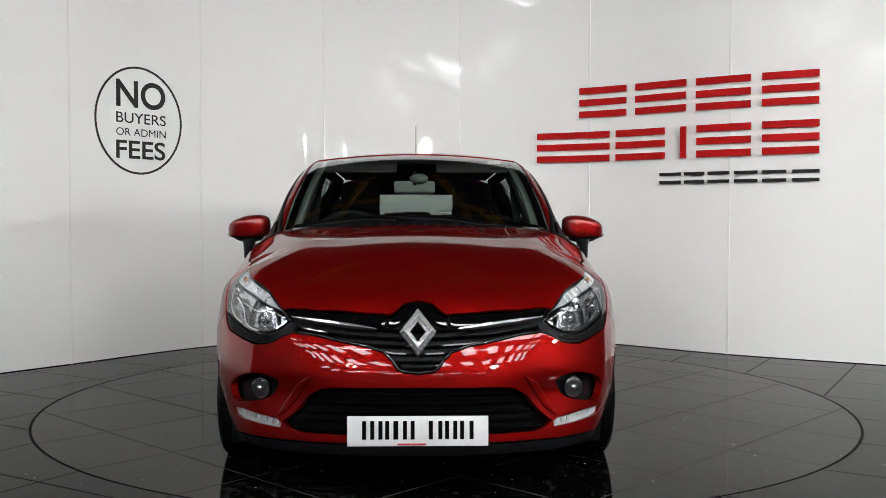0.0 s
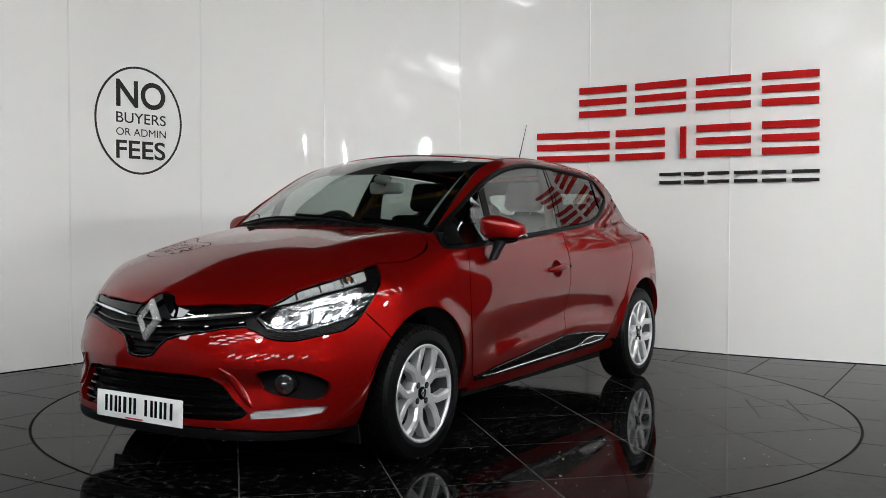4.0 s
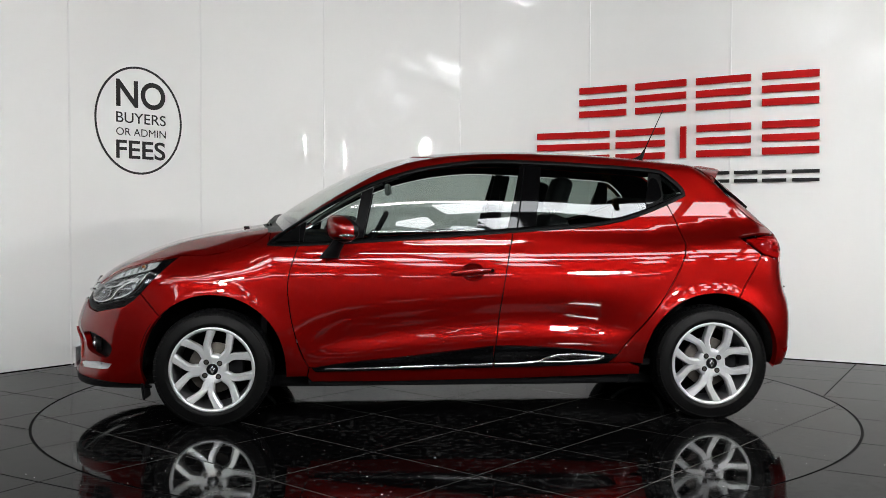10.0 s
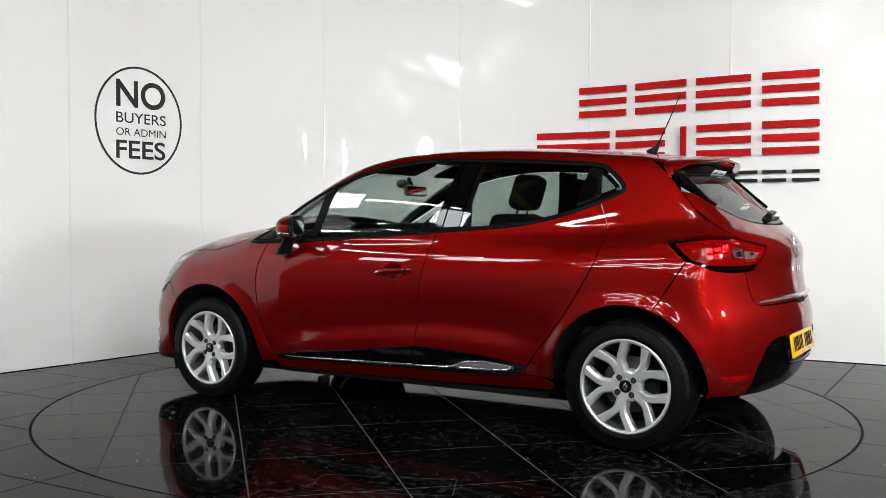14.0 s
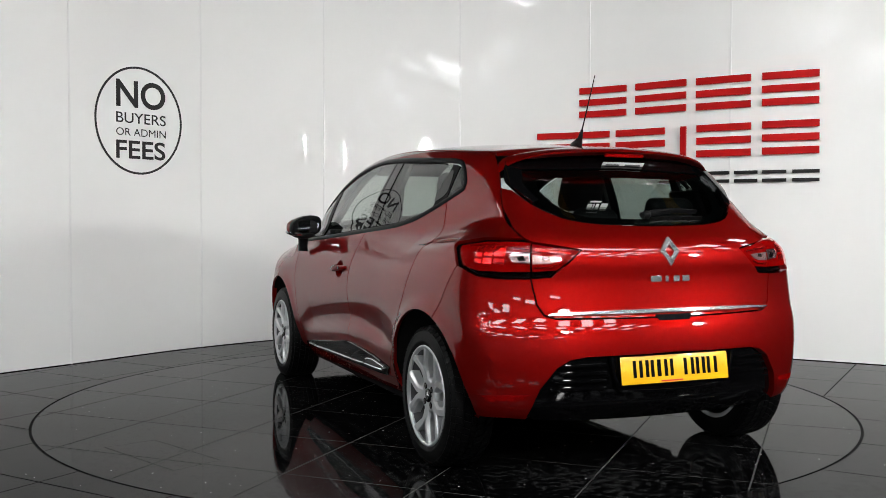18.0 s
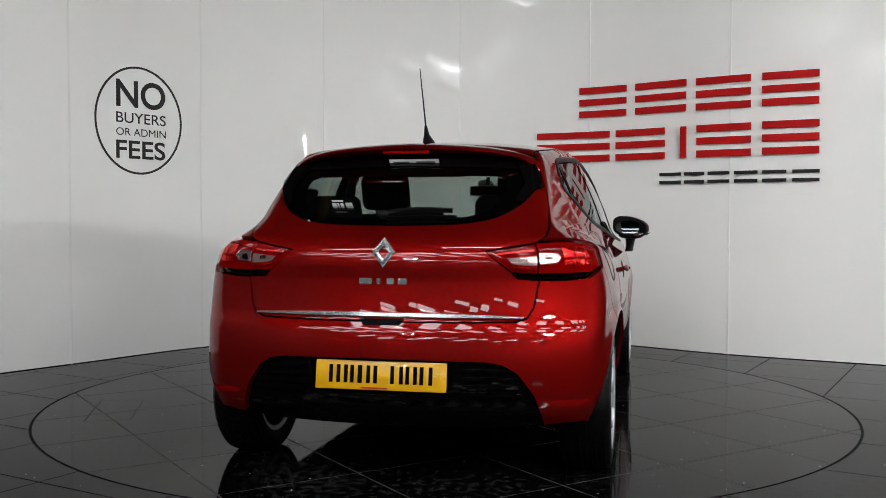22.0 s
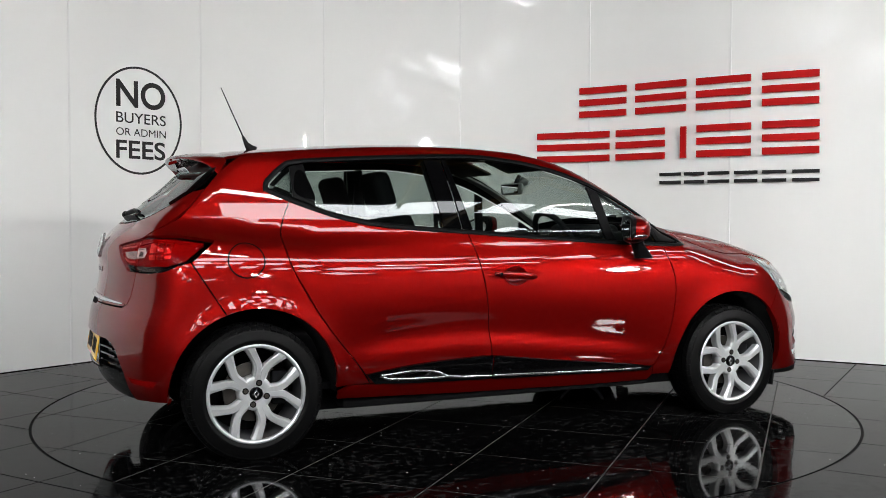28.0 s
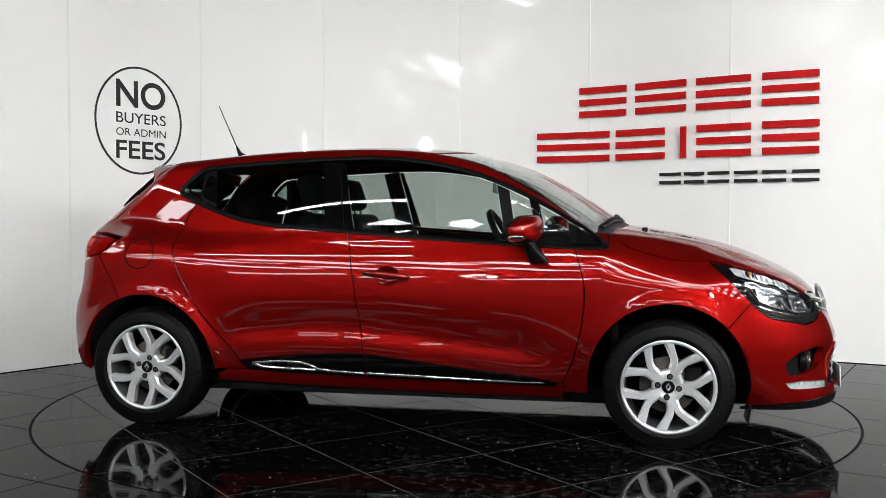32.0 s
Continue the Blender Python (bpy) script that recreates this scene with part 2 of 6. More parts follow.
M["tile"] = tile_mat("floor_tile", (0.0032, 0.0032, 0.0034), 0.07, 0.030, 0.22)
M["tile_turn"] = tile_mat("turntable_tile", (0.0013, 0.0013, 0.0014), 0.05, 0.040, 0.12)
M["grout"] = mat("grout", (0.004, 0.004, 0.004), rough=0.8, spec=0.1)
M["grout_pale"] = mat("dusty_grout", (0.06, 0.0595, 0.058), rough=0.8, spec=0.1, noise_amt=0.3, noise_scale=12)
# ---- building tools ----
def part(name, bm, material, parent, label=""):
    """Links a bmesh (or mesh) as one mesh object under a thing or a part."""
    if isinstance(bm, bmesh.types.BMesh):
        me = bpy.data.meshes.new(name)
        bm.to_mesh(me)
        bm.free()
    else:
        me = bm
    if not me.materials:
        me.materials.append(M[material])
    ob = new(name, me)
    ob.parent = parent
    if label:
        tagged(ob, label)
    return ob


def smooth(bm, angle=35):
    for f in bm.faces:
        f.smooth = True
    lim = radians(angle)
    for e in bm.edges:
        e.smooth = len(e.link_faces) == 2 and e.calc_face_angle(0) < lim
    return bm


def box_bm(sx, sy, sz, m=None, bevel=0.0, seg=2):
    bm = bmesh.new()
    bmesh.ops.create_cube(bm, size=1, matrix=(m or Matrix()) @ Matrix.Diagonal((sx, sy, sz, 1)))
    if bevel > 0:
        bmesh.ops.bevel(bm, geom=list(bm.edges), offset=bevel, segments=seg, affect="EDGES", profile=0.5)
        smooth(bm)
    return bm


def cyl_bm(r1, r2, h, m=None, seg=24, bevel=0.0):
    bm = bmesh.new()
    bmesh.ops.create_cone(bm, cap_ends=True, segments=seg, radius1=r1, radius2=r2, depth=h, matrix=m or Matrix())
    if bevel > 0:
        rim = [e for e in bm.edges if len(e.link_faces) == 2 and e.calc_face_angle(0) > 0.7]
        bmesh.ops.bevel(bm, geom=rim, offset=bevel, segments=2, affect="EDGES", profile=0.5)
    return smooth(bm)


def ball_bm(rx, ry, rz, m=None, u=20, v=12):
    bm = bmesh.new()
    bmesh.ops.create_uvsphere(bm, u_segments=u, v_segments=v, radius=1, matrix=(m or Matrix()) @ Matrix.Diagonal((rx, ry, rz, 1)))
    return smooth(bm, 80)


def mesh_of(name, verts, faces, smooth_all=True):
    me = bpy.data.meshes.new(name)
    me.from_pydata([tuple(v) for v in verts], [], [tuple(f) for f in faces])
    if smooth_all:
        me.shade_smooth()
    me.validate()
    return me


def lathe(profile, seg=48, axis="y"):
    """Turns a profile of (radius, along) about an axis into a closed ring surface."""
    v, f = [], []
    n = len(profile)
    for i in range(seg):
        a = 2 * math.pi * i / seg
        for r, h in profile:
            v.append((r * math.cos(a), h, r * math.sin(a)))
    for i in range(seg):
        j = (i + 1) % seg
        for k in range(n - 1):
            f.append((i * n + k, j * n + k, j * n + k + 1, i * n + k + 1))
    return v, f


def tube_mesh(name, pts, radius, seg=8):
    """A round bar along points; radius may be one number or one per point."""
    pts = [Vector(p) for p in pts]
    rad = [radius] * len(pts) if isinstance(radius, (int, float)) else list(radius)
    v, f = [], []
    up = Vector((0.13, 0.21, 0.97))
    for i, p in enumerate(pts):
        d = (pts[min(i + 1, len(pts) - 1)] - pts[max(i - 1, 0)]).normalized()
        a = d.cross(up).normalized()
        b = d.cross(a)
        for k in range(seg):
            w = 2 * math.pi * k / seg
            v.append(p + (a * math.cos(w) + b * math.sin(w)) * rad[i])
    for i in range(len(pts) - 1):
        for k in range(seg):
            m = (k + 1) % seg
            f.append((i * seg + k, i * seg + m, (i + 1) * seg + m, (i + 1) * seg + k))
    f.append(tuple(range(seg))[::-1])
    f.append(tuple(range((len(pts) - 1) * seg, len(pts) * seg)))
    return mesh_of(name, v, f)


def crv(*pts):
    """A smooth curve y(x) through points, straight on beyond its ends."""
    p = np.array(sorted(pts), float)
    x, y = p[:, 0], p[:, 1]
    dx = np.diff(x)
    s = np.diff(y) / dx
    m = np.empty(len(x))
    m[0], m[-1] = s[0], s[-1]
    m[1:-1] = (s[:-1] * dx[1:] + s[1:] * dx[:-1]) / (dx[1:] + dx[:-1])

    def at(q):
        q = np.asarray(q, float)
        i = np.clip(np.searchsorted(x, q) - 1, 0, len(dx) - 1)
        t = (q - x[i]) / dx[i]
        h = dx[i]
        t2, t3 = t * t, t * t * t
        inside = (2 * t3 - 3 * t2 + 1) * y[i] + (t3 - 2 * t2 + t) * h * m[i] + (3 * t2 - 2 * t3) * y[i + 1] + (t3 - t2) * h * m[i + 1]
        lo, hi = y[0] + (q - x[0]) * m[0], y[-1] + (q - x[-1]) * m[-1]
        return np.where(q < x[0], lo, np.where(q > x[-1], hi, inside))
    return at


def spline(pts, n=8, closed=False):
    """Points of a smooth line through control points."""
    p = [np.array(a, float) for a in pts]
    out = []
    k = len(p)
    for i in range(k if closed else k - 1):
        p0 = p[(i - 1) % k] if closed or i > 0 else 2 * p[0] - p[1]
        p1, p2 = p[i], p[(i + 1) % k]
        p3 = p[(i + 2) % k] if closed or i + 2 < k else 2 * p[-1] - p[-2]
        for j in range(n):
            t = j / n
            out.append(0.5 * (2 * p1 + (p2 - p0) * t + (2 * p0 - 5 * p1 + 4 * p2 - p3) * t * t + (3 * p1 - p0 - 3 * p2 + p3) * t ** 3))
    if not closed:
        out.append(p[-1])
    return [tuple(a) for a in out]


def inside(poly, q):
    """Which of the points q lie in the polygon."""
    q = np.asarray(q, float)
    r = np.zeros(len(q), bool)
    a = np.array(poly, float)
    b = np.roll(a, -1, 0)
    for (x1, y1), (x2, y2) in zip(a, b):
        if y1 == y2:
            continue
        c = ((y1 > q[:, 1]) != (y2 > q[:, 1])) & (q[:, 0] < (x2 - x1) * (q[:, 1] - y1) / (y2 - y1) + x1)
        r ^= c
    return r


def edge_dist(poly, q):
    a = np.array(poly, float)
    b = np.roll(a, -1, 0)
    d = np.full(len(q), 1e9)
    for p1, p2 in zip(a, b):
        e = p2 - p1
        t = np.clip(((q - p1) @ e) / max(e @ e, 1e-12), 0, 1)
        d = np.minimum(d, np.hypot(*(q - p1 - t[:, None] * e).T))
    return d


def dense(poly, step, closed=True):
    out = []
    k = len(poly)
    for i in range(k if closed else k - 1):
        a, b = np.array(poly[i], float), np.array(poly[(i + 1) % k], float)
        n = max(1, int(math.ceil(np.hypot(*(b - a)) / step)))
        out += [tuple(a + (b - a) * j / n) for j in range(n)]
    if not closed:
        out.append(tuple(poly[-1]))
    return out


def shrink(poly, gap):
    a = np.array(poly, float)
    area = 0.5 * np.sum(a[:, 0] * np.roll(a[:, 1], -1) - np.roll(a[:, 0], -1) * a[:, 1])
    d = np.roll(a, -1, 0) - np.roll(a, 1, 0)
    n = np.stack([-d[:, 1], d[:, 0]], 1) / np.maximum(np.hypot(*d.T), 1e-9)[:, None]
    return [tuple(p) for p in a + n * gap * (1 if area > 0 else -1)]


def fill(outline, holes=(), step=0.03, edge=None):
    """Triangles over a flat outline with holes: points, triangles."""
    from mathutils.geometry import delaunay_2d_cdt
    rings = [dense(outline, edge or step * 0.7)] + [dense(h, edge or step * 0.7) for h in holes]
    pts, edges = [], []
    for r in rings:
        b = len(pts)
        pts += r
        edges += [(b + i, b + (i + 1) % len(r)) for i in range(len(r))]
    o = np.array(rings[0])
    lo, hi = o.min(0), o.max(0)
    gx = np.arange(lo[0] + step * 0.5, hi[0], step)
    gy = np.arange(lo[1] + step * 0.5, hi[1], step)
    g = np.array([(x + (step * 0.5 if j % 2 else 0), y) for j, y in enumerate(gy) for x in gx]).reshape(-1, 2)
    if len(g):
        ok = inside(rings[0], g) & (edge_dist(rings[0], g) > step * 0.45)
        for h in rings[1:]:
            ok &= ~inside(h, g) & (edge_dist(h, g) > step * 0.45)
        pts += [tuple(p) for p in g[ok]]
    v, _, f, *_ = delaunay_2d_cdt([Vector(p) for p in pts], edges, [], 0, 1e-6)
    v = np.array([tuple(p) for p in v])
    f = np.array([tuple(t) for t in f if len(t) == 3])
    c = v[f].mean(1)
    keep = inside(rings[0], c)
    for h in rings[1:]:
        keep &= ~inside(h, c)
    f = f[keep]
    a, b, d = v[f[:, 0]], v[f[:, 1]], v[f[:, 2]]
    cr = (b[:, 0] - a[:, 0]) * (d[:, 1] - a[:, 1]) - (b[:, 1] - a[:, 1]) * (d[:, 0] - a[:, 0])
    f = f[np.abs(cr) > 1e-9]
    cr = cr[np.abs(cr) > 1e-9]
    f[cr < 0] = f[cr < 0][:, ::-1]
    used = np.unique(f)
    remap = np.full(len(v), -1)
    remap[used] = np.arange(len(used))
    return v[used], remap[f]


def rim_edges(f):
    """Directed edges of triangles that only one triangle uses."""
    seen = {}
    for t in f:
        for i in range(3):
            a, b = int(t[i]), int(t[(i + 1) % 3])
            if (b, a) in seen:
                del seen[(b, a)]
            else:
                seen[(a, b)] = 1
    return list(seen)


def slab(name, pos, nor, f, depth, mats, back=True):
    """A sheet with thickness: front with the given normals, a rim, and a back in the second material."""
    n = len(pos)
    rim = rim_edges(f)
    verts = np.concatenate([pos, pos - nor * depth])
    faces = [tuple(t) for t in f]
    k1 = len(faces)
    faces += [(b, a, a + n, b + n) for a, b in rim]
    k2 = len(faces)
    if back:
        faces += [(t[0] + n, t[2] + n, t[1] + n) for t in f]
    me = bpy.data.meshes.new(name)
    me.from_pydata(verts.tolist(), [], [tuple(int(i) for i in t) for t in faces])
    for m in mats:
        me.materials.append(M[m])
    me.shade_smooth()
    idx = np.zeros(len(faces), np.int32)
    if len(mats) > 1:
        idx[k2:] = 1
    me.polygons.foreach_set("material_index", idx)
    ln = np.empty((sum(len(t) for t in faces), 3))
    c = 0
    fa = np.array(f)
    ln[:3 * k1] = nor[fa.ravel()]
    c = 3 * k1
    for a, b in rim:
        e = pos[b] - pos[a]
        w = np.cross(e, nor[a])
        w = w / max(np.linalg.norm(w), 1e-9)
        ln[c:c + 4] = w
        c += 4
    if back:
        ln[c:] = -nor[fa[:, [0, 2, 1]].ravel()]
    me.normals_split_custom_set(ln.tolist())
    return me
# ---- the car's outer surface: sides, top, nose and tail, blended into one another ----
HUB_X, HUB_Z = 1.2965, 0.300
HUB_FRONT_Z, HUB_REAR_Z = 0.286, 0.295
plan_w = crv((2.15, 0.785), (1.75, 0.832), (1.3, 0.851), (0.8, 0.850), (0.0, 0.850), (-0.6, 0.853), (-1.2, 0.860), (-1.6, 0.834), (-1.95, 0.768))
side_dz = crv((0.10, -0.14), (0.19, -0.098), (0.26, -0.058), (0.34, -0.031), (0.45, -0.008), (0.60, 0.004), (0.70, 0.004), (0.78, -0.004),
              (0.86, -0.026), (0.93, -0.058), (1.0, -0.080), (1.1, -0.105), (1.3, -0.155))
glass_w = crv((1.2, 0.66), (0.95, 0.715), (0.4, 0.757), (0.0, 0.766), (-0.6, 0.757), (-1.2, 0.700), (-1.6, 0.630), (-1.9, 0.56))
hood_z = crv((2.12, 0.60), (2.06, 0.685), (2.0, 0.748), (1.925, 0.793), (1.83, 0.842), (1.734, 0.884), (1.607, 0.928), (1.448, 0.966), (1.289, 0.995), (1.162, 1.015), (1.0, 1.038), (0.8, 1.05))
screen_z = crv((1.25, 0.92), (1.12, 1.010), (1.03, 1.072), (0.935, 1.136), (0.78, 1.228), (0.63, 1.306), (0.48, 1.365), (0.36, 1.398), (0.2, 1.424), (0.0, 1.440),
               (-0.2, 1.447), (-0.4, 1.446), (-0.6, 1.440), (-0.9, 1.421), (-1.1, 1.403), (-1.25, 1.389), (-1.4, 1.372), (-1.56, 1.350))
nose_x = crv((0.10, 2.10), (0.14, 2.135), (0.19, 2.150), (0.30, 2.147), (0.43, 2.147), (0.475, 2.143), (0.54, 2.126), (0.59, 2.110), (0.64, 2.086), (0.70, 2.058), (0.76, 2.02), (0.9, 1.93))
tail_x = crv((1.45, -1.30), (1.30, -1.455), (1.173, -1.600), (1.04, -1.752), (0.97, -1.826), (0.93, -1.851), (0.892, -1.862), (0.814, -1.862), (0.705, -1.876), (0.665, -1.885), (0.626, -1.900),
              (0.548, -1.914), (0.454, -1.916), (0.36, -1.908), (0.30, -1.893), (0.24, -1.85), (0.18, -1.78))
swage_z = crv((0.85, 0.365), (0.6, 0.40), (0.3, 0.435), (0.0, 0.465), (-0.25, 0.483), (-0.55, 0.475), (-0.8, 0.45), (-1.0, 0.43))


def smax(a, b, k):
    h = np.maximum(k - np.abs(a - b), 0) / k
    return np.maximum(a, b) + h * h * k * 0.25


def half_width(x, z):
    w = plan_w(x) + side_dz(z)
    # swollen lips round the wheel openings
    for hx in (HUB_X, -HUB_X):
        r = np.hypot(x - hx, z - HUB_Z)
        w = w + (0.014 if hx > 0 else 0.021) * np.exp(-((r - 0.355) / 0.056) ** 2) * np.clip((z - 0.2) / 0.2, 0, 1)
    # the hollow along the lower doors
    mid = np.clip((0.86 - x) / 0.25, 0, 1) * np.clip((x + 1.0) / 0.3, 0, 1)
    dip = z - swage_z(x) - 0.040
    w = w - 0.024 * mid * np.exp(-(dip / np.where(dip > 0, 0.105, 0.055)) ** 2)
    # the hips over the rear wheels
    w = w + 0.014 * np.exp(-((x + 1.40) / 0.42) ** 2) * np.exp(-((z - 0.90) / 0.12) ** 2)
    # the wings lean in towards the bonnet
    w = w - 0.05 * np.clip((x - 1.0) / 0.4, 0, 1) * np.clip((z - 0.74) / 0.12, 0, 1.5) ** 1.5
    # the glasshouse grows out of the shoulder, which rises towards the tail
    dz = z - 1.0
    lift = np.minimum(dz - 0.065 * np.clip((-x - 1.0) / 0.45, 0, 1), 0)
    g = glass_w(x) - 0.33 * dz - 0.28 * np.maximum(dz, 0) ** 2 + 9.0 * lift * lift
    return -smax(-w, -g, 0.035)


def body(p):
    x, y, z = p[:, 0], np.abs(p[:, 1]), p[:, 2]
    side = y - half_width(x, z)
    y2 = y * y
    hood = hood_z(x + 0.10 * y2) - 0.12 * y2 + 0.010 * np.exp(-((y - 0.52) / 0.12) ** 2) * np.clip((1.9 - x) / 0.5, 0, 1)
    glass = screen_z(x + 0.28 * y2 * np.clip((x + 0.35) / 0.9, 0, 1)) - 0.13 * y2
    top = z - np.maximum(hood, glass)
    front = x - nose_x(z) + 0.22 * y2 + 0.66 * y2 * y2
    # the hollows round the fog lamps, with a sharper upper edge
    front = front + 0.026 * np.exp(-((y - 0.50) / 0.13) ** 2) * np.exp(-((z - 0.395) / np.where(z > 0.395, 0.050, 0.075)) ** 2)
    rear = tail_x(z) - x + 0.25 * y2 + 0.08 * y2 * y2
    k_top = 0.05 + 0.11 * np.clip((x - 0.9) / 0.5, 0, 1)
    s = smax(side, top, k_top)
    s = smax(s, front, 0.09)
    s = smax(s, rear * 0.9, 0.07)
    return smax(s, 0.165 - z, 0.02)


def normals(p, e=1e-3):
    g = np.stack([body(p + np.eye(3)[i] * e) - body(p - np.eye(3)[i] * e) for i in range(3)], 1)
    return g / np.maximum(np.linalg.norm(g, axis=1), 1e-9)[:, None]


ARC_F, ARC_B = 1.15, -1.15


def cast(kind, q):
    """Points of the flat plan q thrown on to the car's surface. L: (x, z) from the side; T: (x, y) from above; F, B: (y, z) from
    ahead or behind; RF, RB: (arc, z) from an upright axis outwards."""
    q = np.asarray(q, float)
    a, b, o, l = q[:, 0], q[:, 1], np.ones(len(q)), np.zeros(len(q))
    if kind == "L":
        s, e = np.stack([a, o * 1.2, b], 1), np.stack([a, l, b], 1)
    elif kind == "T":
        s, e = np.stack([a, b, o * 1.7], 1), np.stack([a, b, o * 0.35], 1)
    elif kind == "F":
        s, e = np.stack([o * 2.6, a, b], 1), np.stack([o * 1.15, a, b], 1)
    elif kind == "B":
        s, e = np.stack([-o * 2.4, a, b], 1), np.stack([-o * 1.0, a, b], 1)
    else:
        w = a / 0.8
        cx, sg = (ARC_F, 1) if kind == "RF" else (ARC_B, -1)
        s = np.stack([cx + sg * 1.6 * np.cos(w), 1.6 * np.sin(w), b], 1)
        e = np.stack([cx + l, l, b], 1)
    lo, hi = np.zeros(len(q)), np.ones(len(q))
    for _ in range(34):
        m = 0.5 * (lo + hi)
        out = body(s + (e - s) * m[:, None]) > 0
        lo, hi = np.where(out, m, lo), np.where(out, hi, m)
    p = s + (e - s) * hi[:, None]
    return p, normals(p)


def arc_f(x, y):
    return 0.8 * math.atan2(y, x - ARC_F)


def arc_b(x, y):
    return 0.8 * math.atan2(y, ARC_B - x)


def flip(me, name):
    """The same mesh mirrored to the car's other side."""
    n = me.copy()
    n.name = name
    co = np.empty(len(me.vertices) * 3)
    me.vertices.foreach_get("co", co)
    co = co.reshape(-1, 3)
    co[:, 1] *= -1
    faces = [tuple(p.vertices)[::-1] for p in me.polygons]
    idx = np.array([p.material_index for p in me.polygons], np.int32)
    out = bpy.data.meshes.new(name)
    out.from_pydata(co.tolist(), [], faces)
    for m in me.materials:
        out.materials.append(m)
    out.shade_smooth()
    out.polygons.foreach_set("material_index", idx)
    ln = []
    for p in me.polygons:
        for li in reversed(p.loop_indices):
            v = me.corner_normals[li].vector
            ln.append((v[0], -v[1], v[2]))
    out.normals_split_custom_set(ln)
    bpy.data.meshes.remove(n)
    return out


def panel(name, kind, outline, parent, mats=("paint", "dark"), holes=(), off=0.0, depth=0.014, gap=0.0028, step=0.03, label="", both=False, edge=None, back=True):
    """One sheet of the car's skin within an outline; both: also mirrored to the other side."""
    line = shrink(dense(outline, edge or step * 0.7), gap) if gap else outline
    v, f = fill(line, holes, step, edge)
    p, n = cast(kind, v)
    t = f[: max(1, len(f) // 2)]
    c = np.cross(p[t[:, 1]] - p[t[:, 0]], p[t[:, 2]] - p[t[:, 0]])
    if (c * n[t[:, 0]]).sum() < 0:
        f = f[:, ::-1]
    me = slab(name, p + n * off, n, f, depth, mats, back)
    ob = part(name, me, None, parent, label)
    if both:
        return ob, part(name, flip(me, name), None, parent, label)
    return ob


def strip(name, kind, path, parent, material, width=0.02, height=0.008, off=0.0, both=False, label="", step=0.03, closed=False, widths=None, roundness=0.6):
    """A moulding that follows the car's skin along a path; its cross-section is a low rounded bar."""
    line = dense(path, step, closed)
    p, n = cast(kind, line)
    k = len(p)
    if closed:
        d = np.roll(p, -1, 0) - np.roll(p, 1, 0)
    else:
        d = np.empty_like(p)
        d[1:-1], d[0], d[-1] = p[2:] - p[:-2], p[1] - p[0], p[-1] - p[-2]
    d /= np.maximum(np.linalg.norm(d, axis=1), 1e-9)[:, None]
    s = np.cross(d, n)
    s /= np.maximum(np.linalg.norm(s, axis=1), 1e-9)[:, None]
    w = np.full(k, width) if widths is None else np.interp(np.linspace(0, 1, k), np.linspace(0, 1, len(widths)), widths)
    prof = [(-0.5, -0.6), (-0.5, roundness), (-0.3, 1.0), (0.3, 1.0), (0.5, roundness), (0.5, -0.6)]
    m = len(prof)
    v = np.concatenate([(p + n * (off + height * b) + s * (w * a)[:, None])[:, None] for a, b in prof], 1).reshape(-1, 3)
    f = []
    for i in range(k if closed else k - 1):
        j = (i + 1) % k
        for c in range(m):
            e = (c + 1) % m
            f.append((i * m + c, j * m + c, j * m + e, i * m + e))
    if not closed:
        f += [tuple(range(m))[::-1], tuple(range((k - 1) * m, k * m))]
    me = bpy.data.meshes.new(name)
    me.from_pydata(v.tolist(), [], f)
    bm = bmesh.new()
    bm.from_mesh(me)
    bmesh.ops.recalc_face_normals(bm, faces=bm.faces)
    smooth(bm, 40)
    bm.to_mesh(me)
    bm.free()
    me.materials.append(M[material])
    ob = part(name, me, material, parent, label)
    if both:
        return ob, part(name, flip(me, name), material, parent, label)
    return ob
# ---- the booth ----
JOINTS = [(-4.80, -1.48), (-4.10, -0.55), (-3.40, 0.36), (-2.694, 1.283), (-1.988, 2.21), (-1.08, 2.915), (0.123, 2.975), (1.214, 2.60), (2.194, 1.865),
          (3.215, 1.30), (3.80, 0.98)]
WALL_H = 3.24
plan_line = spline(JOINTS, 10)
floor_slab = part("floor", box_bm(34, 34, 0.2, pose(0, -8, -0.104)), "grout", None)
tagged(floor_slab, "dark jointed floor under the polished stone tiles", "floor", kind="structure")


def wall_strip(name, pts, z0, z1, thick, material, parent, label=""):
    """An upright sheet along a plan line, with thickness to its back."""
    p = np.array(pts)
    d = np.gradient(p, axis=0)
    n = np.stack([d[:, 1], -d[:, 0]], 1)
    n /= np.hypot(*n.T)[:, None]
    q = p - n * thick
    k = len(p)
    v = [(x, y, z0) for x, y in p] + [(x, y, z1) for x, y in p] + [(x, y, z0) for x, y in q] + [(x, y, z1) for x, y in q]
    f = []
    for i in range(k - 1):
        f += [(i, i + 1, k + i + 1, k + i), (2 * k + i + 1, 2 * k + i, 3 * k + i, 3 * k + i + 1), (k + i, k + i + 1, 3 * k + i + 1, 3 * k + i), (i + 1, i, 2 * k + i, 2 * k + i + 1)]
    f += [(0, k, 3 * k, 2 * k), (k - 1, 3 * k - 1, 4 * k - 1, 2 * k - 1)]
    me = mesh_of(name, v, f)
    bm = bmesh.new()
    bm.from_mesh(me)
    bmesh.ops.recalc_face_normals(bm, faces=bm.faces)
    smooth(bm, 40)
    bm.to_mesh(me)
    bm.free()
    return part(name, me, material, parent, label)


